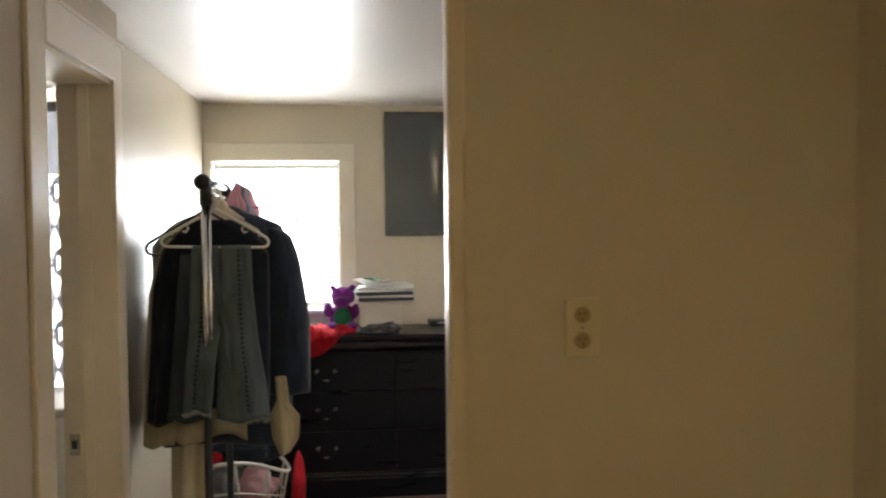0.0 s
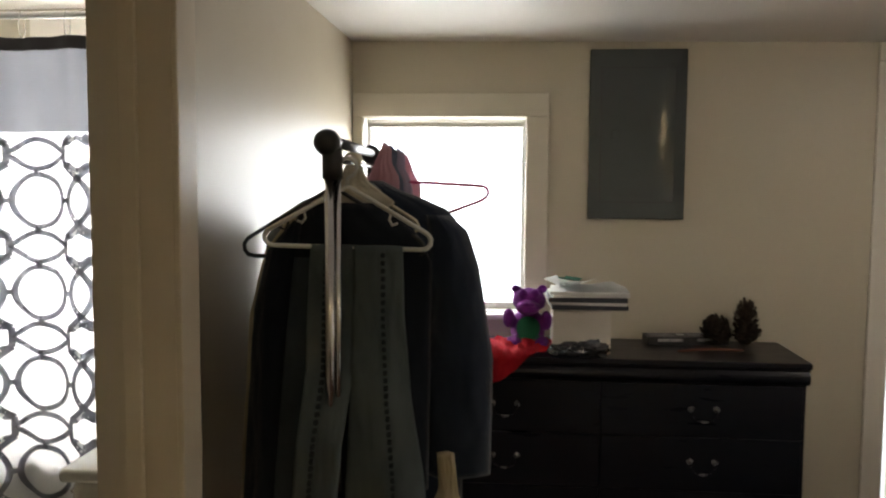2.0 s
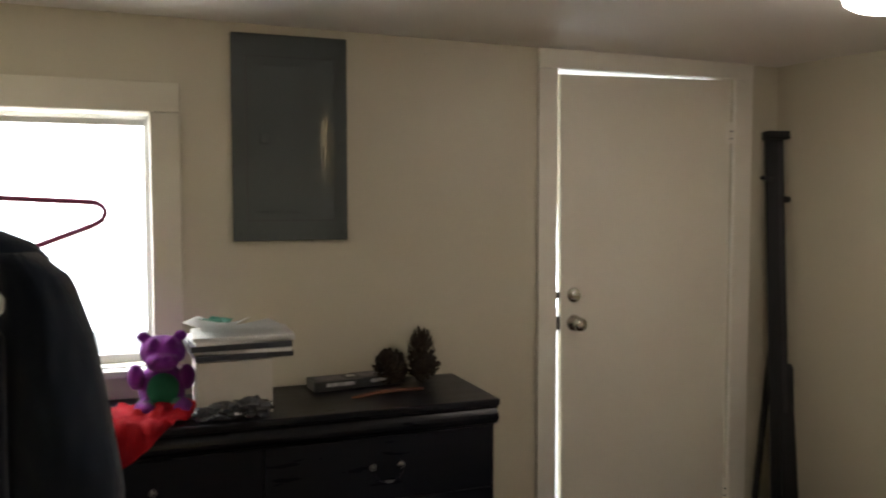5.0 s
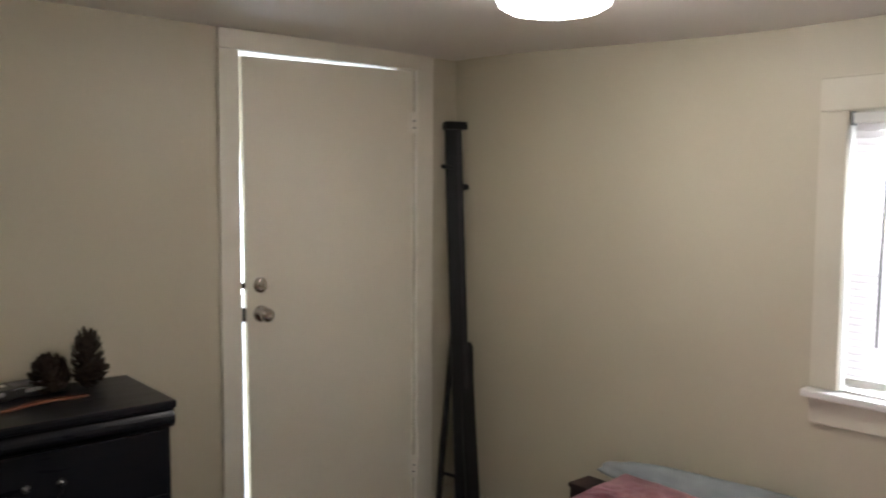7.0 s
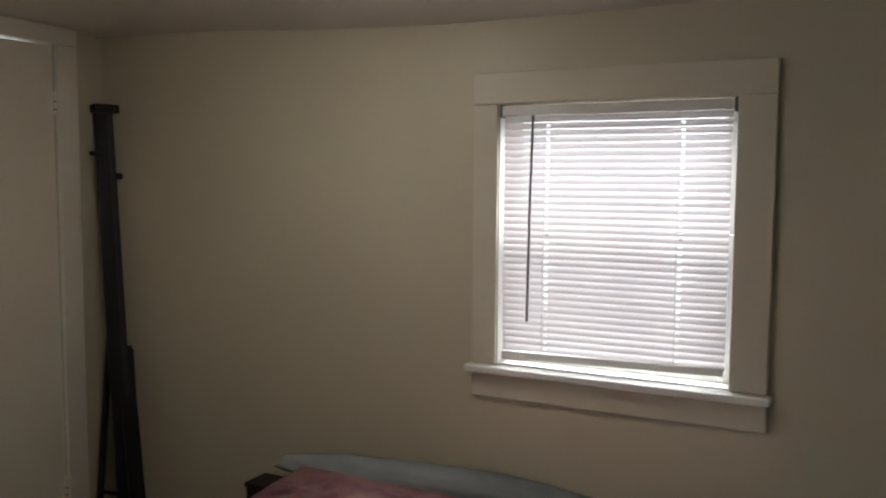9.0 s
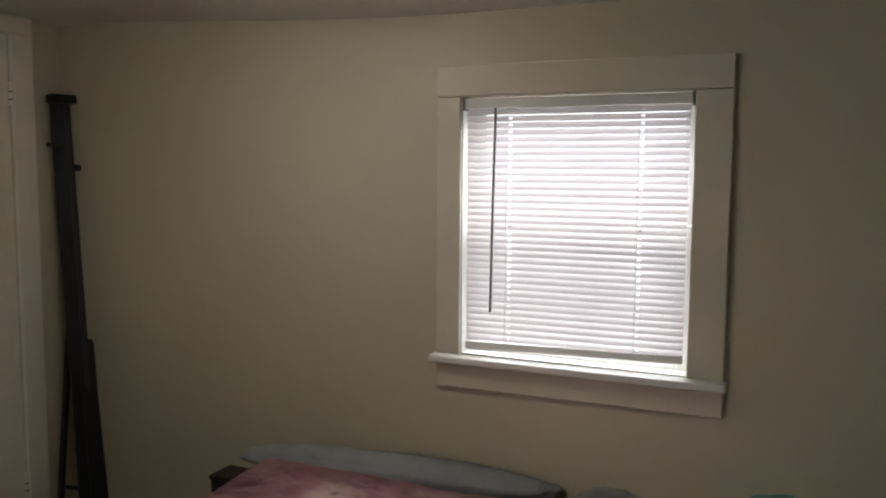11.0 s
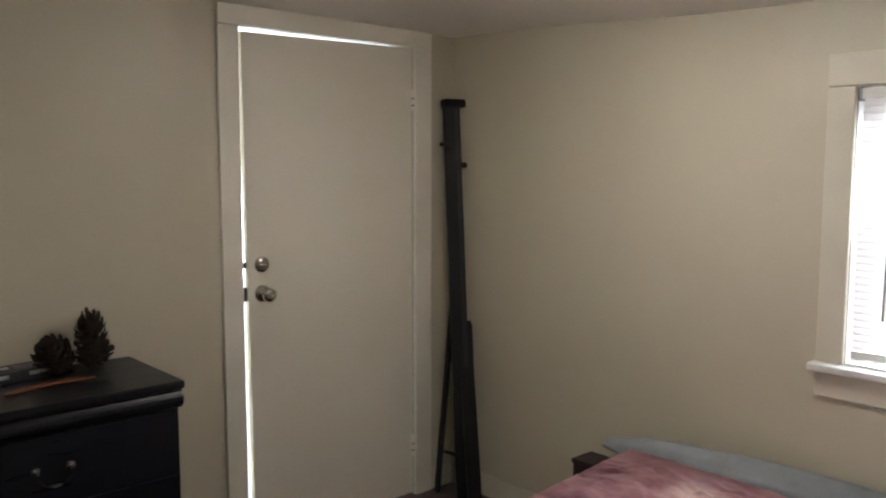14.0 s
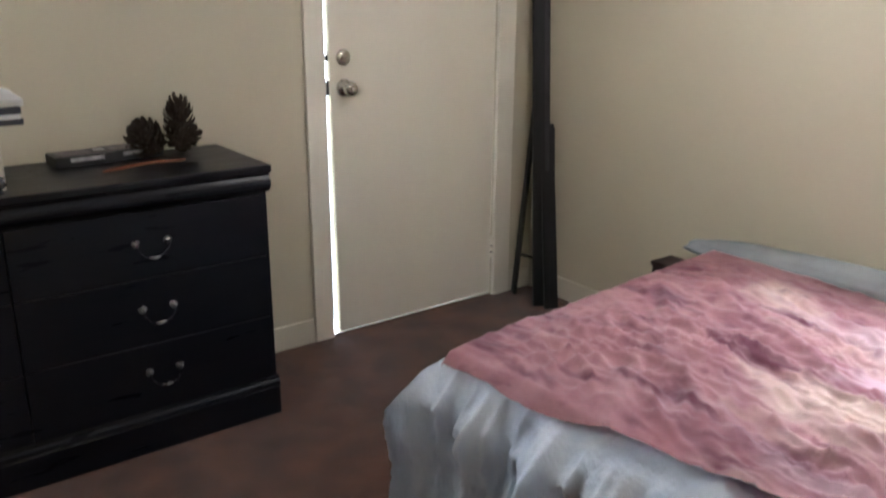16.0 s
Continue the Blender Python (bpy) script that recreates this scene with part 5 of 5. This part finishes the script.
rail_a = thing("bed_rail", "long dark bed rail leaning in the corner", "bed rail", (3.21, -0.25, 0), "bed rails in the corner")
part("board", plank((3.185, -0.245, 0.0), (3.286, -0.035, 1.785), 0.076, 0.024), RAIL, rail_a)
part("edge_strip", plank((3.203, -0.263, 0.0), (3.300, -0.055, 1.75), 0.020, 0.012, 0.0, 0.002), RAIL_EDGE, rail_a, "lighter edge strip")
part("end_bracket", plank((3.290, -0.050, 1.757), (3.291, -0.046, 1.792), 0.112, 0.045), RAIL, rail_a, "metal end bracket")
part("peg", tube([(3.19, -0.075, 1.592), (3.25, -0.070, 1.585)], 0.009, 8), RAIL, rail_a)
part("peg", tube([(3.305, -0.088, 1.50), (3.335, -0.08, 1.50)], 0.014, 8), RAIL, rail_a)
rail_b = thing("bed_rail", "short dark bed rail leaning on a longer one", "bed rail", (3.23, -0.29, 0), "bed rails in the corner")
part("board", plank((3.195, -0.300, 0.0), (3.262, -0.150, 0.805), 0.062, 0.026), RAIL, rail_b)
part("ledge", plank((3.215, -0.275, 0.0), (3.287, -0.155, 0.79), 0.03, 0.03), RAIL, rail_b)
slat_c = thing("wooden_strip", "thin dark wooden strip leaning against the rails", "wooden strip", (3.2, -0.05, 0), "bed rails in the corner")
part("strip", plank((3.188, -0.055, 0.0), (3.268, -0.075, 0.92), 0.032, 0.018), RAIL, slat_c)
part("peg", tube([(3.20, -0.09, 0.20), (3.235, -0.19, 0.19)], 0.008, 8), RAIL, slat_c)

# ---- bathroom ----
CY = -0.77


def curtain_y(x):
    return CY + 0.018 * math.sin(x * 17) + 0.010 * math.sin(x * 41 + 1)


def curtain_band(z0, z1, nz=2, x0=-2.1, x1=-0.11):
    bm = bmesh.new()
    n = 150
    rows = [[bm.verts.new((x0 + (x1 - x0) * i / n, curtain_y(x0 + (x1 - x0) * i / n), z0 + (z1 - z0) * j / nz)) for i in range(n + 1)] for j in range(nz + 1)]
    for a, b in zip(rows, rows[1:]):
        for i in range(n):
            bm.faces.new((a[i], a[i + 1], b[i + 1], b[i]))
    return bm


curtain = thing("shower_curtain", "white shower curtain printed with grey rings, grey band on top", "shower curtain", (-1.1, CY, 1.95))
part("hem", curtain_band(1.956, 2.002), CURTAIN_DARK, curtain, "dark top hem", True)
part("band", curtain_band(1.671, 1.956), CURTAIN_GREY, curtain, "grey upper band", True)
part("cloth", curtain_band(0.30, 1.671, 4), CURTAIN, curtain, smooth=True)


def stroke(bm, pts, w, closed=False):
    """A flat printed line on the curtain through (x, z) points."""
    n = len(pts)
    ends = []
    for i, (x, z) in enumerate(pts):
        a, b = pts[(i - 1) % n] if closed or i else pts[0], pts[(i + 1) % n] if closed or i < n - 1 else pts[-1]
        d = Vector((b[0] - a[0], b[1] - a[1])).normalized()
        nrm = Vector((-d.y, d.x)) * w
        ends.append([bm.verts.new((x + s * nrm.x, curtain_y(x + s * nrm.x) - 0.0012, z + s * nrm.y)) for s in (-1, 1)])
    for i in range(n if closed else n - 1):
        a, b = ends[i], ends[(i + 1) % n]
        bm.faces.new((a[0], a[1], b[1], b[0]))


bm = bmesh.new()
PX, PZ = 0.334, 0.329
for cx in range(-2, 4):
    for cz in range(-1, 5):
        x, z = -0.981 - PX * cx, 1.43 - PZ * cz
        inside = lambda px, pz: -2.09 < px < -0.115 and 0.31 < pz < 1.664

        def line(pts, closed=False):
            if all(inside(*q) for q in pts):
                stroke(bm, pts, 0.0098, closed)
            else:
                for p, q in zip(pts, pts[1:] + pts[:1] if closed else pts[1:]):
                    if inside(*p) and inside(*q):
                        stroke(bm, [p, q], 0.0098)

        line([(x + 0.101 * math.cos(k * math.pi / 15), z + 0.093 * math.sin(k * math.pi / 15)) for k in range(30)], True)
        line([(x + 0.111 * q, z + PZ / 2 + 0.052 * (1 - q * q)) for q in np.linspace(-1, 1, 13)] + [(x + 0.111 * q, z + PZ / 2 - 0.052 * (1 - q * q)) for q in np.linspace(0.85, -0.85, 11)], True)
        hx, hz = x + PX / 2, z + PZ / 2
        for e in (-1, 1):
            line([(hx + e * (0.036 - 0.050 * q * q), z + 0.094 * q) for q in np.linspace(-1.36, 1.36, 19)])
            line([(hx + e * 0.054, hz - 0.036), (hx + e * 0.054, hz + 0.036)])
            line([(hx - 0.054, hz + e * 0.036), (hx - 0.030, hz + e * 0.038), (hx, hz + e * 0.058), (hx + 0.030, hz + e * 0.038), (hx + 0.054, hz + e * 0.036)])
            line([(x, z + e * 0.095), (x, z + e * 0.113)])
            line([(x + e * 0.103, z), (x + e * (PX / 2 - 0.038), z)])
part("printed_pattern", bm, PRINT, curtain, "slate grey printed ring pattern")
rod = thing("curtain_rod", "white shower curtain rod between the walls", "curtain rod", (-1.1, CY, 2.075))
part("rod", tube([(-2.199, CY, 2.075), (-0.086, CY, 2.075)], 0.0125, 12), WHITE_PLASTIC, rod, smooth=True)
for k in range(12):
    x = -0.19 - 0.165 * k
    part("ring", tube([(x, CY + 0.02 * math.cos(a), 2.042 + 0.048 * math.sin(a)) for a in [radians(d) for d in range(0, 360, 30)]], 0.0018, 5, True), CHROME, rod)
tub = thing("bathtub", "white bathtub behind the shower curtain", "bathtub", (-1.1, -0.5, 0))
part("apron", box(-2.19, -0.09, -0.73, -0.67, -0.003, 0.46, 0.015), PORCELAIN, tub, smooth=False)
part("rim", box(-2.19, -0.09, -0.735, -0.02, 0.4605, 0.49, 0.012), PORCELAIN, tub)
toilet = thing("toilet", "cream porcelain toilet with a lidded tank", "toilet", (-0.45, -1.42, 0))
part("tank", box(-0.41, -0.21, -1.60, -1.22, 0.38, 0.735, 0.025, 3), PORCELAIN, toilet, smooth=True)
part("tank_lid", box(-0.43, -0.20, -1.62, -1.20, 0.7355, 0.772, 0.012, 3), PORCELAIN, toilet, smooth=True)
part("bowl", lathe([(0.11, 0.0), (0.10, 0.15), (0.17, 0.33), (0.185, 0.39), (0.17, 0.40)], (-0.66, -1.41, -0.003), Matrix.Diagonal((1.25, 1, 1, 1)), 28), PORCELAIN, toilet, smooth=True)
part("seat", lathe([(0.19, 0.0), (0.195, 0.012), (0.18, 0.022)], (-0.66, -1.41, 0.3975), Matrix.Diagonal((1.25, 1, 1, 1)), 28), PORCELAIN, toilet, smooth=True)
part("flush_lever", tube([(-0.40, -1.55, 0.69), (-0.43, -1.55, 0.69), (-0.435, -1.50, 0.685)], 0.006, 8), CHROME, toilet)
